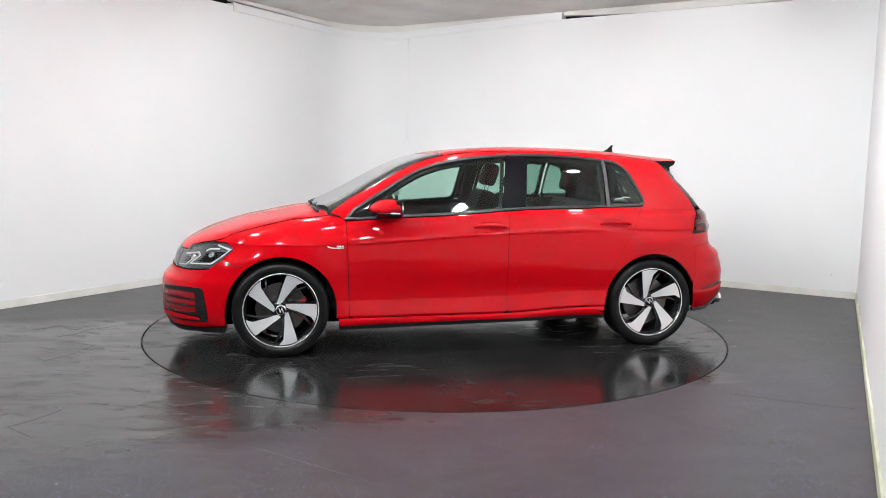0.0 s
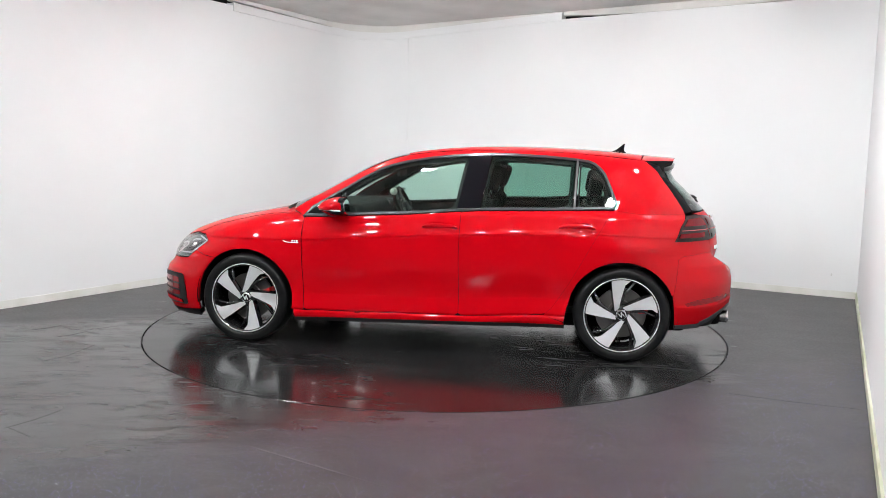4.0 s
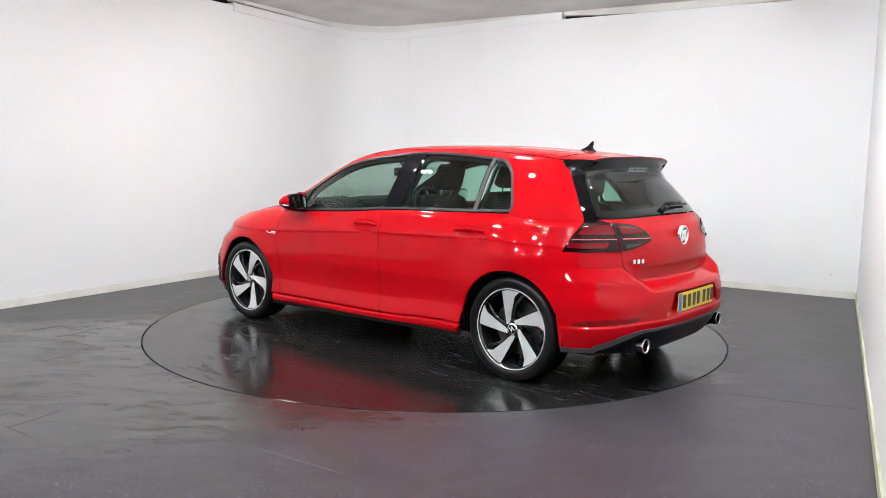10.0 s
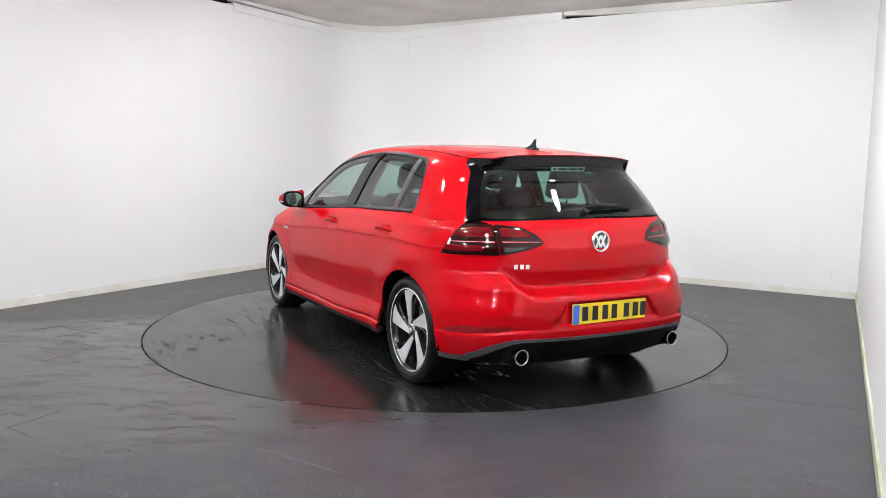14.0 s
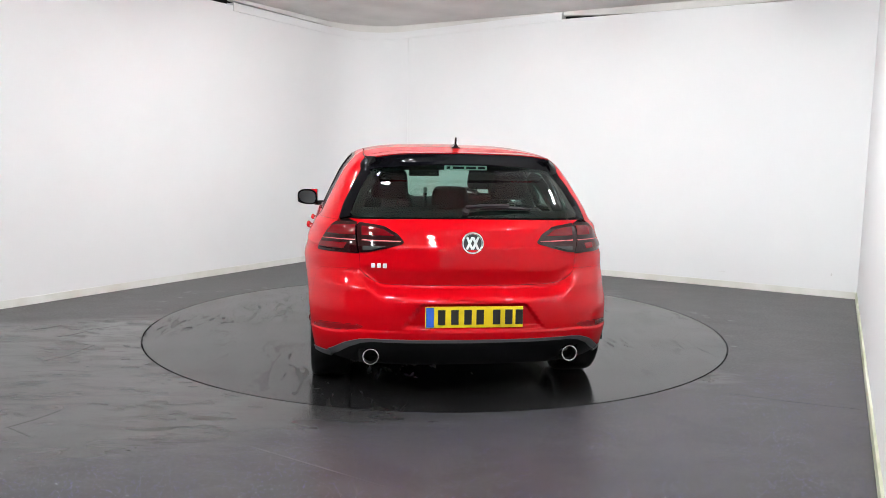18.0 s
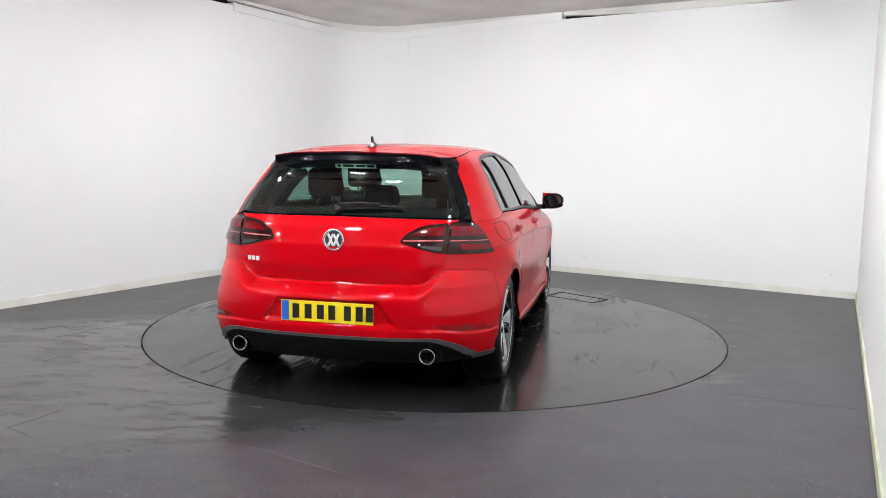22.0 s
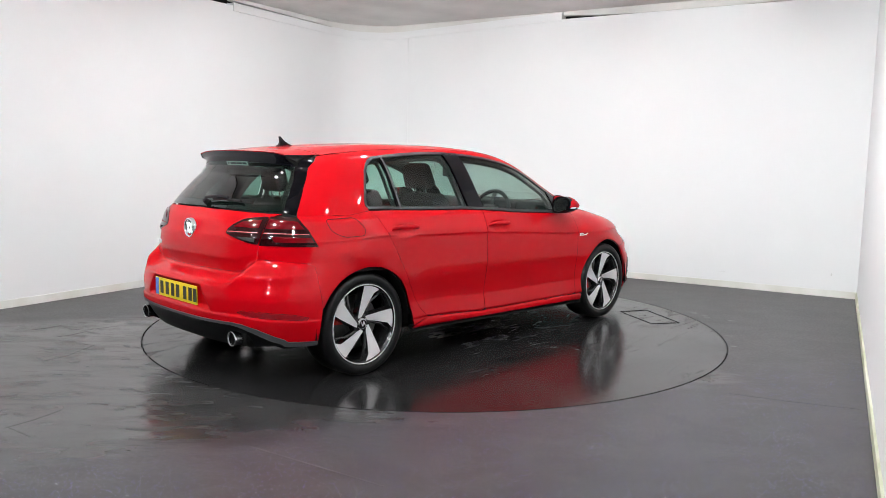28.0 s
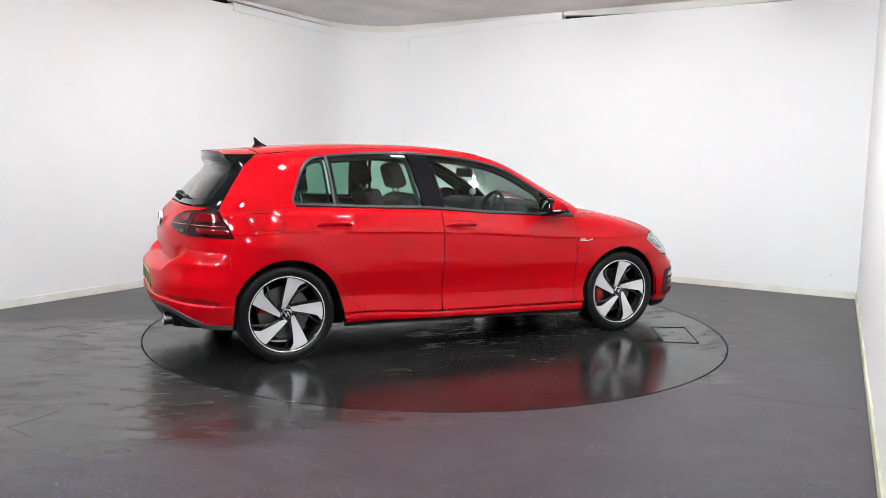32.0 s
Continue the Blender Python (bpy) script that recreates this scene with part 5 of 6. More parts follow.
# front lower grille corner, upper grille, lip
for mir in (False, True):
    gr = panel("bumper_grille", rounded([side_s(1.812, 0.465), side_s(1.955, 0.468), end_s(0.50, 0.455, 1), end_s(0.47, 0.24, 1), side_s(1.93, 0.235), side_s(1.775, 0.238), side_s(1.785, 0.33)], 0.02), PLASTIC, CAR, off=0.006, depth=0.03, step=0.03, mirror=mir, label="black corner grille with red back and slats")
    # darker red here imitates body paint lying in shade
    panel("grille_back", [side_s(1.86, 0.435), side_s(1.96, 0.438), end_s(0.52, 0.43, 1), end_s(0.50, 0.30, 1), side_s(1.93, 0.298), side_s(1.85, 0.30)], REFLECTOR_SHADED_RED, gr, off=0.008, depth=0.003, step=0.03, mirror=mir)
    for z in (0.340, 0.388):
        panel("slat", [side_s(1.845, z + 0.006), side_s(1.96, z + 0.008), end_s(0.51, z + 0.008, 1), end_s(0.51, z - 0.004, 1), side_s(1.96, z - 0.004), side_s(1.845, z - 0.006)], PLASTIC, gr, off=0.012, depth=0.006, step=0.03, gap=0, mirror=mir)
    panel("grille_lip", [side_s(1.83, 0.272), side_s(1.95, 0.285), end_s(0.50, 0.285, 1), end_s(0.49, 0.258, 1), side_s(1.95, 0.256), side_s(1.82, 0.252)], PAINT, gr, off=0.014, depth=0.01, step=0.03, gap=0, mirror=mir)
grille_half = [end_s(y, z, 1) for y, z in ((0.0, 0.697), (0.25, 0.695), (0.435, 0.689), (0.465, 0.63), (0.495, 0.580), (0.3, 0.589), (0.0, 0.592))]
grille = panel("grille", grille_half + [(2 * FRONT_MID - s, z) for s, z in reversed(grille_half[1:-1])], GLOSS_BLACK, CAR, off=-0.006, step=0.04, label="gloss black front grille")
lip_half = [side_s(1.668, 0.214), side_s(1.85, 0.196)] + [end_s(y, z, 1) for y, z in ((0.6, 0.188), (0.3, 0.178), (0.0, 0.178), (0.0, 0.148), (0.3, 0.148), (0.6, 0.155))] + [side_s(1.85, 0.165), side_s(1.668, 0.168)]
lip = lip_half[:5] + [(2 * FRONT_MID - s, z) for s, z in reversed(lip_half[:4])] + [(2 * FRONT_MID - s, z) for s, z in reversed(lip_half[6:])] + lip_half[5:]
panel("front_lip", lip, PLASTIC, CAR, off=0.008, depth=0.05, step=0.05, label="black plastic front lip")

# scuttle between bonnet and windscreen
cowl = [(1.03, 0.0), (1.02, 0.3), (0.98, 0.55), (0.93, 0.70), (0.99, 0.70), (1.04, 0.5), (1.09, 0.25), (1.10, 0.0)]
panel("scuttle", cowl + [(x, -y) for x, y in reversed(cowl[1:-1])], PLASTIC, CAR, chart="top", off=-0.012, depth=0.02, step=0.06)
for y0, y1 in ((0.62, 0.02), (0.05, -0.5)):
    part("front_wiper", tube_bm([(1.06, y0, 0.958), (1.09, (y0 + y1) / 2, 0.975), (1.03, y1, 0.982)], 0.010, 8), PLASTIC, CAR, "black windscreen wiper", smooth=True)

# ---- under the skin: floor pan, arches, door cards ----
part("underbody", rbox((3.5, 1.30, 0.10), (0.0, 0.0, 0.235), 0.03, 2), DARK, CAR, "dark underbody")
part("rear_pan", rbox((0.50, 1.22, 0.20), (-1.74, 0.0, 0.33), 0.04, 2), DARK, CAR)
part("front_pan", rbox((0.55, 1.2, 0.34), (1.72, 0.0, 0.40), 0.04, 2), DARK, CAR)
part("rear_box", rbox((0.28, 1.0, 0.40), (-1.70, 0.0, 0.68), 0.04, 2), DARK, CAR)
for wx in WHEELS_X:
    def liner():
        bm = bmesh.new()
        ins, outs, caps_ = [], [], []
        for k in range(25):
            a = radians(-8 + 196 * k / 24)
            x, z = wx + 0.362 * math.cos(a), 0.322 + 0.362 * math.sin(a)
            ins.append(bm.verts.new((x, 0.60, z)))
            outs.append(bm.verts.new((x, 0.855, z)))
        for k in range(24):
            bm.faces.new((ins[k], ins[k + 1], outs[k + 1], outs[k]))
        bm.faces.new(ins)
        return bm
    both_sides("arch_liner", liner, DARK, CAR, "black wheel arch liner")
    part("axle", tube_bm([(wx, -0.62, 0.31), (wx, 0.62, 0.31)], 0.035, 10), PLASTIC, CAR)

card_f = [(0.86, 0.30), (0.86, 0.90), (0.45, 0.925), (-0.21, 0.965), (-0.21, 0.30)]
card_r = [(-0.24, 0.30), (-0.24, 0.968), (-0.8, 0.985), (-1.22, 0.99), (-1.10, 0.82), (-0.93, 0.50), (-0.86, 0.36)]
pair("door_card", card_f, INTERIOR, CAR, off=-0.075, depth=0.02, step=0.1)
pair("door_card", card_r, INTERIOR, CAR, off=-0.075, depth=0.02, step=0.1)
pair("rear_pillar_trim", [(-1.285, 0.99), (-1.262, 1.09), (-1.215, 1.19), (-1.165, 1.285), (-1.10, 1.335), (-1.45, 1.300), side_s(-1.60, 1.12, True), side_s(-1.66, 1.0, True)], INTERIOR, CAR, upper=True, off=-0.11, depth=0.05, step=0.06)
pair("boot_side", [(-1.0, 0.62), (-1.25, 0.99), (-1.40, 0.97), side_s(-1.68, 0.96), side_s(-1.68, 0.62)], INTERIOR, CAR, off=-0.08, depth=0.02, step=0.1)
# inner side of the pillars and roof
lining = [(x - 0.01, z - 0.012) for x, z in RAIL if x < 0.9] + [side_s(-1.50, 1.27, True), side_s(-1.60, 1.12, True), side_s(-1.64, 1.0, True), (-1.30, 0.98)] + [(x, z) for x, z in reversed(inset(DLO, 0.012)[:22])]
pair("pillar_lining", lining, INTERIOR, CAR, upper=True, off=-0.03, depth=0.004, step=0.05, gap=0)
roof_in = [(x - 0.03 if x > 0 else x + 0.02, y * 0.97) for x, y in roof_poly]
panel("headliner", roof_in, INTERIOR, CAR, chart="top", upper=True, off=-0.035, depth=0.004, step=0.08, gap=0)
# dark inner frames of the doors, seen through the glass
for outline in (front_glass, rear_glass, quarter_glass):
    wide = 0.016 if outline is quarter_glass else 0.028
    ring = rounded(outline, 0.02, 3)
    for mir in (False, True):
        band("door_frame", inset(ring, 0.006), inset(rounded(inset(outline, wide), 0.05, 3), 0.0), INTERIOR, CAR, upper=True, off=-0.028, depth=0.02, mirror=mir)
both_sides("pillar_inside", lambda: tube_bm([(-0.27, 0.745, 0.95), (-0.30, 0.665, 1.15), (-0.33, 0.57, 1.34)], 0.045, 10), INTERIOR, CAR)

# ---- cabin ----
part("cabin_floor", rbox((2.5, 1.45, 0.05), (-0.15, 0.0, 0.32), 0.01, 2), INTERIOR, CAR)
part("bulkhead", rbox((0.05, 1.40, 0.62), (0.98, 0.0, 0.60), 0.02, 2), INTERIOR, CAR)
dash = rbox((0.50, 1.42, 0.30), (0.75, 0.0, 0.848), 0.07, 4)
for v in dash.verts:
    if v.co.z > 0.85 and v.co.x > 0.70:
        v.co.z -= 0.01
part("dashboard", dash, INTERIOR, CAR, smooth=True)
part("instrument_hood", rbox((0.20, 0.36, 0.07), (0.56, -0.36, 0.965), 0.03, 3), INTERIOR, CAR, smooth=True)
part("centre_console", rbox((1.0, 0.22, 0.34), (0.15, 0.0, 0.50), 0.04, 3), INTERIOR, CAR, smooth=True)
tilt = Matrix.Rotation(radians(-68), 4, "Y")
wheel_m = Matrix.Translation((0.40, -0.36, 0.905)) @ tilt
ring_pts = [wheel_m @ Vector((0.182 * math.cos(2 * math.pi * k / 36), 0.182 * math.sin(2 * math.pi * k / 36), 0)) for k in range(36)]
steer = part("steering_wheel", tube_bm(ring_pts, 0.016, 10, closed=True), INTERIOR, CAR, "black steering wheel", smooth=True)
hub = rbox((0.13, 0.13, 0.05), (0, 0, 0.0), 0.02, 3)
bmesh.ops.transform(hub, matrix=wheel_m, verts=hub.verts[:])
part("steering_hub", hub, INTERIOR, steer, smooth=True)
for a in (0, 180, 270):
    sp = rbox((0.14, 0.035, 0.016), (0.11, 0, 0), 0.005, 2)
    bmesh.ops.transform(sp, matrix=wheel_m @ Matrix.Rotation(radians(a + 90), 4, "Z"), verts=sp.verts[:])
    part("steering_spoke", sp, SILVER_TRIM, steer)
mirror_in = part("rear_view_mirror", rbox((0.035, 0.25, 0.07), (0.36, 0.0, 1.215), 0.014, 3), INTERIOR, CAR, "black interior rear-view mirror", smooth=True)
part("mirror_stalk", tube_bm([(0.37, 0, 1.24), (0.42, 0, 1.30)], 0.012, 8), INTERIOR, mirror_in)
DEVICE_GREY = mat("device_grey", (0.40, 0.39, 0.37), 0.4)
# small round device on a stalk over the middle of the dashboard
dev = part("dash_device", lathe_bm([(0.0, 0.014), (0.022, 0.013), (0.029, 0.006), (0.029, -0.006), (0.022, -0.013), (0.0, -0.014)], 24, Matrix.Translation((0.43, -0.02, 1.062)) @ Matrix.Rotation(radians(90), 4, "X")), DEVICE_GREY, CAR, "small round grey device on a black stalk on the dashboard", smooth=True)
part("device_stalk", tube_bm([(0.43, -0.02, 1.035), (0.42, -0.02, 0.98), (0.38, -0.02, 0.90)], 0.014, 8), INTERIOR, dev, smooth=True)


def seat_at(x, y):
    lean = Matrix.Rotation(radians(-20), 4, "Y")
    back_m = Matrix.Translation((x - 0.16, y, 0.50)) @ lean
    back = rbox((0.13, 0.50, 0.62), (0, 0, 0.29), 0.055, 4)
    for v in back.verts:
        v.co.y *= 1.0 - 0.28 * max(0, (v.co.z - 0.30)) / 0.32
        v.co.x += 0.06 * (abs(v.co.y) / 0.25) ** 3 * (1 if v.co.x > 0 else 0.3)
    bmesh.ops.transform(back, matrix=back_m, verts=back.verts[:])
    seat = part("front_seat", back, FABRIC, CAR, "dark cloth front seat with headrest", smooth=True)
    part("seat_cushion", rbox((0.52, 0.50, 0.17), (x + 0.08, y, 0.47), 0.06, 4, Matrix.Rotation(radians(-6), 4, "Y")), FABRIC, seat, smooth=True)
    hr = rbox((0.10, 0.255, 0.185), (0.025, 0, 0.735), 0.045, 4)
    for v in hr.verts:
        v.co.y *= 1.0 - 0.16 * max(0, (v.co.z - 0.735)) / 0.09
    bmesh.ops.transform(hr, matrix=back_m, verts=hr.verts[:])
    part("headrest", hr, FABRIC, seat, smooth=True)
    for d in (-0.055, 0.055):
        part("headrest_post", tube_bm([back_m @ Vector((0, d, 0.56)), back_m @ Vector((0.02, d, 0.68))], 0.006, 8), CHROME, seat)


seat_at(-0.02, 0.365)
seat_at(-0.02, -0.365)
bench = part("rear_bench", rbox((0.14, 1.26, 0.56), (-1.04, 0.0, 0.74), 0.06, 4, Matrix.Rotation(radians(-18), 4, "Y")), FABRIC, CAR, "dark cloth rear bench", smooth=True)
part("bench_cushion", rbox((0.52, 1.26, 0.16), (-0.78, 0.0, 0.47), 0.06, 4), FABRIC, bench, smooth=True)
for y, z, tall in ((0.385, 1.165, 0.185), (0.0, 1.085, 0.13), (-0.385, 1.165, 0.185)):
    pad = rbox((0.10, 0.235, tall), (-1.13, y, z), 0.042, 4, Matrix.Rotation(radians(-10), 4, "Y"))
    for v in pad.verts:
        v.co.y = y + (v.co.y - y) * (1.0 - 0.14 * max(0.0, (v.co.z - z) / (tall / 2)))
    part("headrest", pad, FABRIC, bench, smooth=True)
    if y:
        for d in (-0.05, 0.05):
            part("headrest_post", tube_bm([(-1.10, y + d, 0.98), (-1.125, y + d, z - 0.07)], 0.006, 8), CHROME, bench)
part("parcel_shelf", rbox((0.55, 1.18, 0.03), (-1.43, 0.0, 0.93), 0.008, 2), INTERIOR, CAR)


# ---- wheels ----
def build_wheel():
    """A wheel in its own space: its outer face looks along +z, up is +y."""
    wheel = finish("wheel", lathe_bm([(0.2414, 0.1055), (0.2355, 0.099), (0.228, 0.088), (0.222, 0.05), (0.215, -0.04), (0.215, -0.10), (0.235, -0.105)], 60), WHEEL_BLACK, None, "", True)
    tyre = lathe_bm([(0.246, -0.105), (0.262, -0.114), (0.292, -0.118), (0.309, -0.108), (0.3165, -0.088), (0.318, -0.05), (0.318, 0.05), (0.3165, 0.086), (0.309, 0.104), (0.300, 0.1115), (0.292, 0.114), (0.275, 0.1155), (0.262, 0.113), (0.252, 0.106), (0.246, 0.10)], 80)
    part("tyre", tyre, RUBBER, wheel, "black low-profile tyre", smooth=True)
    rim = lathe_bm([(0.244, 0.095), (0.2475, 0.104), (0.2462, 0.1075), (0.2422, 0.1075), (0.2412, 0.104)], 80)
    part("rim_lip", rim, SILVER, wheel, "machined silver rim lip", smooth=True)
    R = 0.244

    def at(r, deg, z):
        return (R * r * math.cos(radians(deg)), R * r * math.sin(radians(deg)), z)
    face = [(0.20, 125), (0.30, 104), (0.40, 95.5), (0.50, 90.5), (0.70, 85), (0.945, 81), (0.974, 78), (0.978, 66), (0.978, 56), (0.972, 50), (0.90, 53.5), (0.82, 58), (0.62, 61), (0.40, 67), (0.24, 76), (0.15, 100)]
    for k in range(5):
        turn = -72 * k

        def spoke(grow, z_of, thick):
            bm = bmesh.new()
            top, low = [], []
            for r, d in face:
                top.append(bm.verts.new(at(r, d + turn, z_of(r))))
                low.append(bm.verts.new(at(r, d + turn + grow * (1 if d > 78 else -1) / max(r, 0.25), z_of(r) - thick)))
            n = len(face)
            bm.faces.new(top)
            bm.faces.new(low[::-1])
            for i in range(n):
                j = (i + 1) % n
                bm.faces.new((top[i], low[i], low[j], top[j]))
            bmesh.ops.recalc_face_normals(bm, faces=bm.faces[:])
            bmesh.ops.triangulate(bm, faces=[f for f in bm.faces if len(f.verts) > 4])
            return bm
        sp = part("spoke", spoke(0.0, lambda r: 0.076 + 0.022 * r, 0.004), SILVER, wheel, "machined silver spoke face with black flanks")
        part("spoke_flank", spoke(2.6, lambda r: 0.0715 + 0.022 * r, 0.045), WHEEL_BLACK, wheel)
        part("spoke_rib", tube_bm([at(0.18, 80 + turn, 0.066), at(0.35, 63 + turn, 0.070), at(0.60, 56 + turn, 0.074), at(0.95, 43 + turn, 0.082)], 0.010, 8), WHEEL_BLACK, wheel, smooth=True)
    part("hub", lathe_bm([(0.068, 0.03), (0.066, 0.072), (0.055, 0.079), (0.040, 0.080)], 40), WHEEL_BLACK, wheel, smooth=True)
    cap_ = part("hub_cap", lathe_bm([(0.0, 0.088), (0.026, 0.087), (0.033, 0.084), (0.036, 0.078)], 32), CHROME, wheel, "small round chrome hub cap", smooth=True)
    part("cap_ring", lathe_bm([(0.0, 0.0885), (0.021, 0.0885), (0.0255, 0.0875)], 28), GLOSS_BLACK, wheel)
    for x, lean in ((0.010, 18), (0.0, -18), (-0.010, 18)):
        part("cap_bar", rbox((0.005, 0.034, 0.003), (x, 0, 0.0895), 0.001, 1, Matrix.Rotation(radians(lean), 4, "Z")), BADGE, wheel)
    for k in range(5):
        a = radians(90 + 36 + 72 * k)
        part("wheel_bolt", lathe_bm([(0.0, 0.084), (0.008, 0.084), (0.0085, 0.06)], 8, Matrix.Translation((0.056 * math.cos(a), 0.056 * math.sin(a), -0.006))), PLASTIC, wheel)
    part("brake_disc", lathe_bm([(0.06, 0.02), (0.085, 0.02), (0.088, 0.008), (0.168, 0.008), (0.168, -0.014), (0.08, -0.014)], 48), STEEL, wheel, "steel brake disc", smooth=False)
    return wheel


WHEEL = build_wheel()
tagged(WHEEL, "black and silver five-spoke wheel with low-profile tyre")
WHEEL_Y = 0.752
SPINS = {(1, 1): 0.0, (-1, 1): 27.0, (1, -1): 12.0, (-1, -1): 8.0}
first = True
for fx, wx in ((1, WHEELS_X[0]), (-1, WHEELS_X[1])):
    for side in (1, -1):
        if side > 0:
            basis = Matrix(((-1, 0, 0), (0, 0, 1), (0, 1, 0))).to_4x4()
        else:
            basis = Matrix(((1, 0, 0), (0, 0, -1), (0, 1, 0))).to_4x4()
        at_ = Matrix.Translation((wx, side * WHEEL_Y, 0.318)) @ basis @ Matrix.Rotation(radians(SPINS[(fx, side)]), 4, "Z")
        if first:
            WHEEL.parent = CAR
            WHEEL.matrix_basis = at_
            first = False
        else:
            copy_thing(WHEEL, at_)
        # caliper, fixed to the axle
        bm = bmesh.new()
        seg = []
        for k in range(9):
            a = radians((-24 if fx > 0 else -18) + (50 if fx > 0 else 36) * k / 8 + (180 if fx > 0 else 160))
            row = []
            for r, dy in ((0.115, 0.0), (0.115, 0.036), (0.165, 0.036), (0.176, 0.018), (0.176, -0.03), (0.115, -0.03)):
                row.append(bm.verts.new((wx + r * math.cos(a), side * (WHEEL_Y + dy), 0.318 + r * math.sin(a))))
            seg.append(row)
        for a, b in zip(seg, seg[1:]):
            for k in range(6):
                bm.faces.new((a[k], a[(k + 1) % 6], b[(k + 1) % 6], b[k]))
        bm.faces.new(seg[0])
        bm.faces.new(seg[-1])
        bmesh.ops.recalc_face_normals(bm, faces=bm.faces[:])
        part("brake_caliper", bm, CALIPER, CAR, "red brake caliper")

# ---- hatch plate in the turntable, and a hatch in the floor beside it ----
def floor_hatch(corners, parent, z=0.0):
    n = len(corners)
    c = [Vector(p) for p in corners]
    mid = sum(c, Vector((0, 0))) / n
    bm = bmesh.new()
    outer = [bm.verts.new((p.x, p.y, z + 0.0035)) for p in c]
    inner = [bm.verts.new((*(p + (mid - p).normalized() * 0.008), z + 0.0035)) for p in c]
    low = [bm.verts.new((p.x, p.y, z - 0.004)) for p in c]
    for i in range(n):
        j = (i + 1) % n
        bm.faces.new((outer[i], outer[j], inner[j], inner[i]))
        bm.faces.new((low[i], low[j], outer[j], outer[i]))
    bmesh.ops.recalc_face_normals(bm, faces=bm.faces[:])
    for f in bm.faces:
        if f.normal.z < -0.5:
            f.normal_flip()
    return bm


part("hatch_frame", floor_hatch([(1.57, -0.75), (1.315, -1.205), (1.53, -1.34), (1.82, -0.865)], TABLE_THING), GROOVE, TABLE_THING, "dark seam of a hatch in the turntable")


def seam_bm(points, width):
    """A flat welded joint along plan points."""
    bm = bmesh.new()
    rows = []
    for i, p in enumerate(points):
        a, b = Vector(points[max(i - 1, 0)]), Vector(points[min(i + 1, len(points) - 1)])
        d = (b - a).normalized()
        s = Vector((-d.y, d.x)) * width / 2
        c = Vector(p)
        rows.append([bm.verts.new((*(c + s), -0.002)), bm.verts.new((*(c + s * 0.6), 0.0008)), bm.verts.new((*(c - s * 0.6), 0.0008)), bm.verts.new((*(c - s), -0.002))])
    for r0, r1 in zip(rows, rows[1:]):
        for k in range(3):
            bm.faces.new((r0[k], r1[k], r1[k + 1], r0[k + 1]))
    bmesh.ops.recalc_face_normals(bm, faces=bm.faces[:])
    return bm


SEAM_DARK = noise_into(mat("dark_joint", (0.013, 0.013, 0.013), 0.5), 6, 0.3, 0.6, "Roughness")
SEAM_PALE = mix_noise(mat("pale_joint", (0.10, 0.10, 0.105), 0.45), (0.05, 0.05, 0.053), (0.10, 0.10, 0.105), 5)
SEAMS = [
    ([(-3.03, -0.45), (-2.95, -0.39), (-2.89, -0.28)], 0.012, SEAM_DARK),
    ([(-2.75, -0.67), (-2.67, -0.60), (-2.61, -0.48)], 0.012, SEAM_DARK),
    ([(-2.88, -0.30), (-2.76, -0.41), (-2.64, -0.44), (-2.45, -0.27)], 0.0035, SEAM_DARK),
    ([(-2.37, -0.89), (-2.39, -0.99), (-2.42, -1.19), (-2.51, -1.33)], 0.0035, SEAM_DARK),
    ([(-2.08, -2.55), (-2.00, -2.43), (-1.94, -2.28)], 0.0035, SEAM_DARK),
    ([(-2.08, -2.53), (-1.90, -2.66)], 0.0035, SEAM_DARK),
    ([(-0.85, -2.74), (-0.51, -2.96), (-0.20, -3.16)], 0.008, SEAM_PALE),
    ([(1.71, -1.82), (2.01, -1.96), (2.33, -2.08)], 0.0035, SEAM_DARK),
]
for points, width, material in SEAMS:
    structure(finish("floor_seam", seam_bm(points, width), material))

# pale scuffs worn into the vinyl beside the turntable
SCUFFS = [
    (2.31, 0.59, 0.057),
    (2.34, 0.47, 0.036),
    (2.35, 0.42, 0.030),
    (2.52, 0.27, 0.035),
    (2.28, -0.30, 0.036),
    (2.16, -0.65, 0.030),
    (-2.41, 1.26, 0.043),
    (-2.31, 1.21, 0.027),
    (-2.38, 0.93, 0.031),
    (-2.47, 0.75, 0.035),
    (-2.39, 0.41, 0.028),
    (-2.10, 1.32, 0.049),
    (-1.87, 1.47, 0.039),
    (-1.72, 1.55, 0.056),
]


def scuffs_bm():
    rng = random.Random(7)
    bm = bmesh.new()
    for x, y, half in SCUFFS:
        for _ in range(2):
            cx, cy = x + rng.uniform(-0.5, 0.5) * half, y + rng.uniform(-0.03, 0.03)
            a = rng.uniform(-0.5, 0.2)
            n = 9
            ring = []
            for k in range(n):
                w = 2 * math.pi * k / n
                u, v = half * rng.uniform(0.5, 1.0) * math.cos(w), 0.016 * rng.uniform(0.4, 1.0) * math.sin(w)
                ring.append(bm.verts.new((cx + u * math.cos(a) - v * math.sin(a), cy + u * math.sin(a) + v * math.cos(a), 0.0006)))
            bm.faces.new(ring)
    bmesh.ops.recalc_face_normals(bm, faces=bm.faces[:])
    for f in bm.faces:
        if f.normal.z < 0:
            f.normal_flip()
    return bm


SCUFF = mix_noise(mat("pale_scuff", (0.16, 0.16, 0.16), 0.5), (0.07, 0.07, 0.07), (0.26, 0.26, 0.26), 40)
structure(finish("floor_scuff", scuffs_bm(), SCUFF))


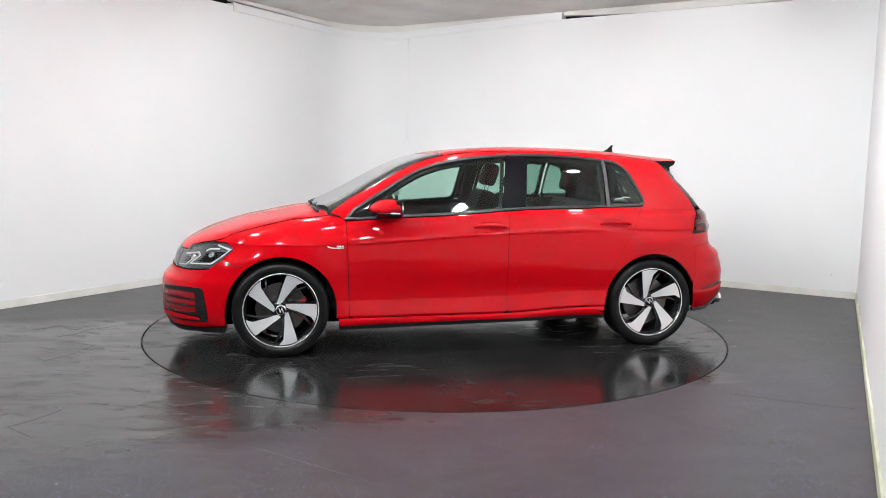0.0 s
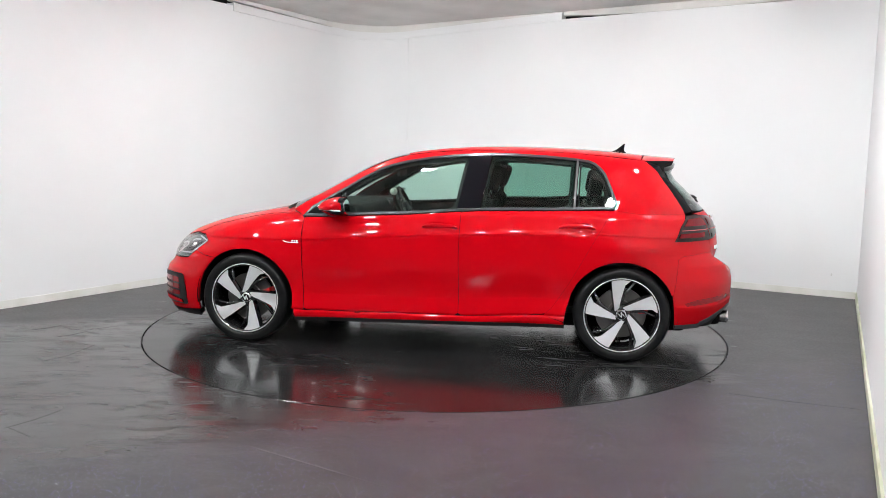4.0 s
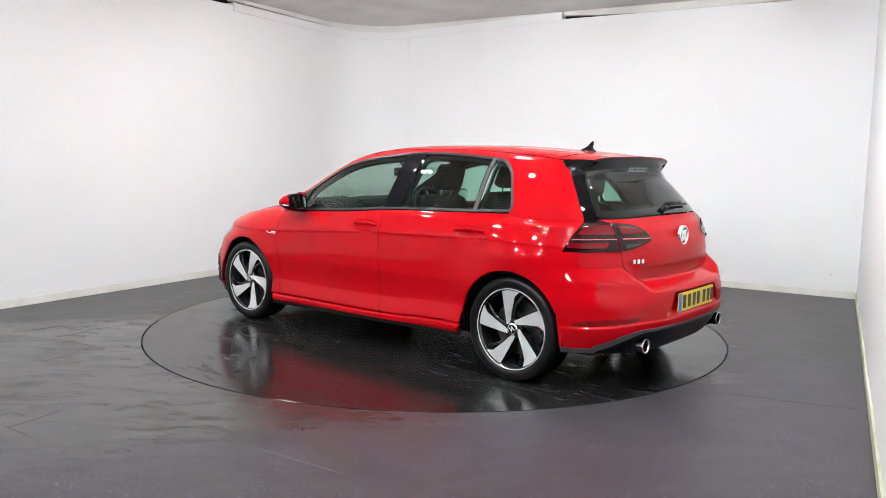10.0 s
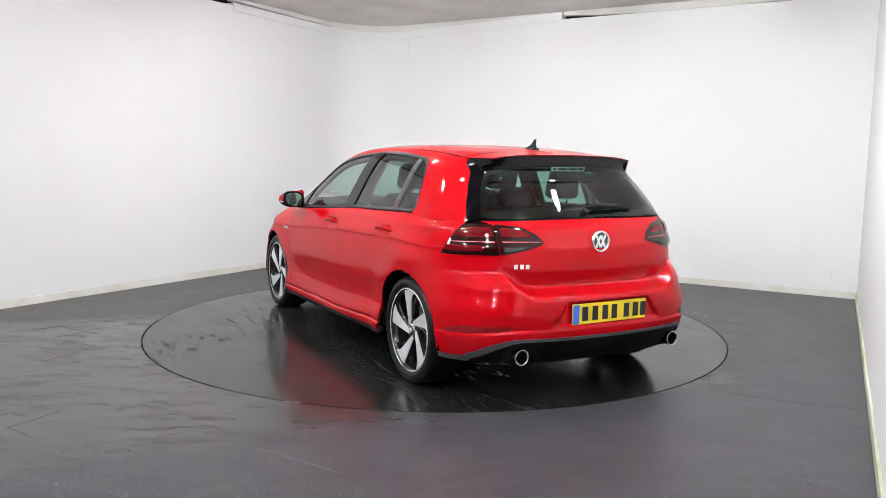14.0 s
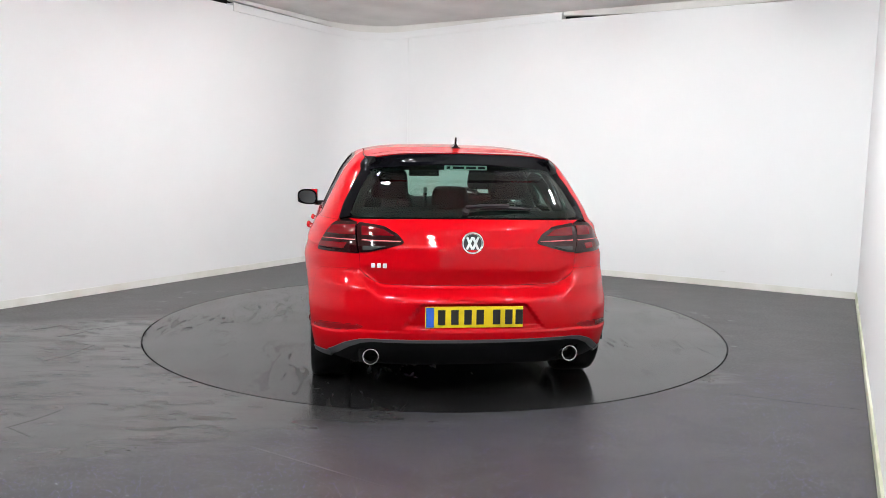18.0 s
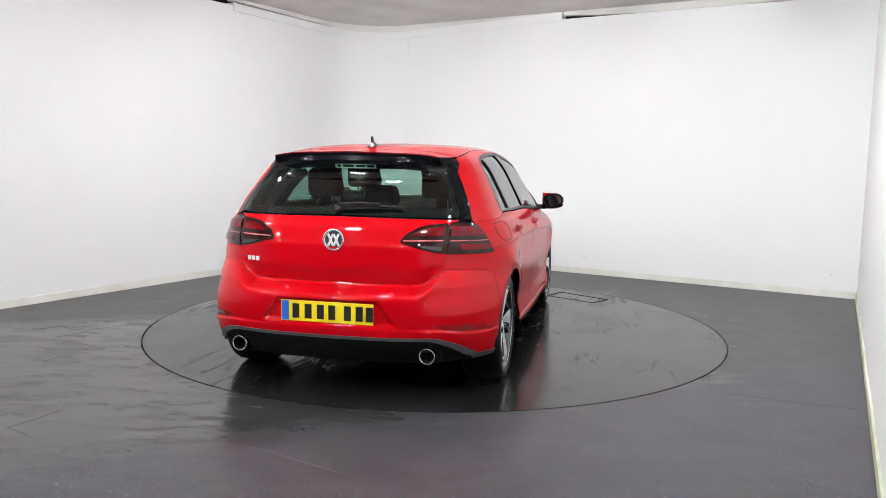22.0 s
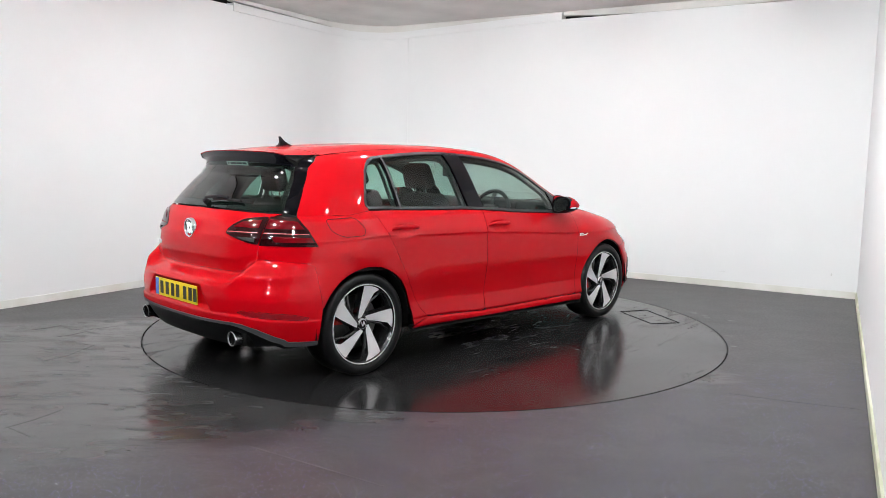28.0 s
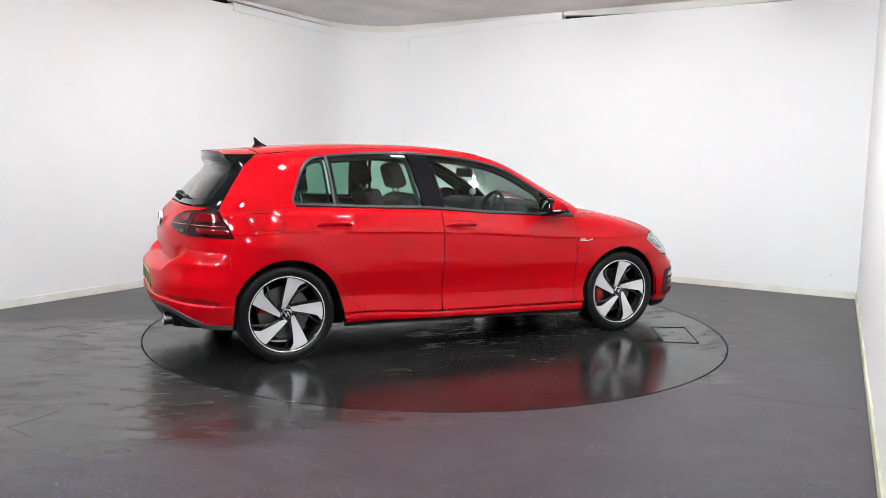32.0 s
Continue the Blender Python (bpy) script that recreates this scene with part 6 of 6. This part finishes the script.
# faint rubs and a joint low on the back wall
RUBS = [(3.56, 0.075, 0.0035, 0.16, 0.5), (3.47, 0.045, 0.004, 0.15, 0.1), (3.40, 0.05, 0.012, 0.11, 0.2), (3.33, 0.03, 0.010, 0.17, -0.3), (3.42, 0.08, 0.004, 0.40, 0.0), (3.70, 0.13, 0.003, 0.37, -0.03), (3.50, 0.02, 0.006, 0.20, 0.8), (2.86, 0.06, 0.006, 0.19, 0.1), (3.15, 0.05, 0.003, 0.31, 0.05), (0.24, 0.010, 0.018, 0.225, 0.0), (1.3, 0.05, 0.003, 0.16, 0.1)]


def rub_bm(back, half, thick, z, lean):
    """A thin worn mark on the back wall, a distance back from its far end."""
    rng = random.Random(int(back * 100))
    c = BACK_B - BACK_DIR * back
    out = Vector((-BEND_N[-1].x, -BEND_N[-1].y)) * 0.0008
    bm = bmesh.new()
    ring = []
    for k in range(12):
        w = 2 * math.pi * k / 12
        u, v = half * rng.uniform(0.6, 1.0) * math.cos(w), thick * rng.uniform(0.5, 1.0) * math.sin(w)
        u, v = u * math.cos(lean) - v * math.sin(lean), u * math.sin(lean) + v * math.cos(lean)
        p = c + BACK_DIR * u + out
        ring.append(bm.verts.new((p.x, p.y, z + v)))
    bm.faces.new(ring)
    return bm


RUB = mix_noise(mat("wall_rub", (0.66, 0.65, 0.63), 0.7), (0.56, 0.55, 0.53), (0.78, 0.775, 0.765), 45)
for rub in RUBS:
    structure(finish("wall_scuff", rub_bm(*rub), RUB))
joint = BACK_B - BACK_DIR * 3.30
structure(finish("wall_joint", ribbon(*straight(joint, joint + BACK_DIR * 0.006), -0.001, 0.0005, 0.07, 0.21), RUB))


# ---- movement ----
OFFSET = pose(-0.0865, 0.0827, 0)


def motions():
    """The table and the car on it turn together, 5.21 degrees a second."""
    rows_car, rows_table = [], []
    for k in range(33):
        turn = pose(0, 0, 0, 0, 0, 191.323 - 5.21198 * k)
        rows_car.append((float(k), turn @ OFFSET))
        rows_table.append((float(k), turn))
    walk(CAR, rows_car)
    walk(TABLE_THING, rows_table)


motions()
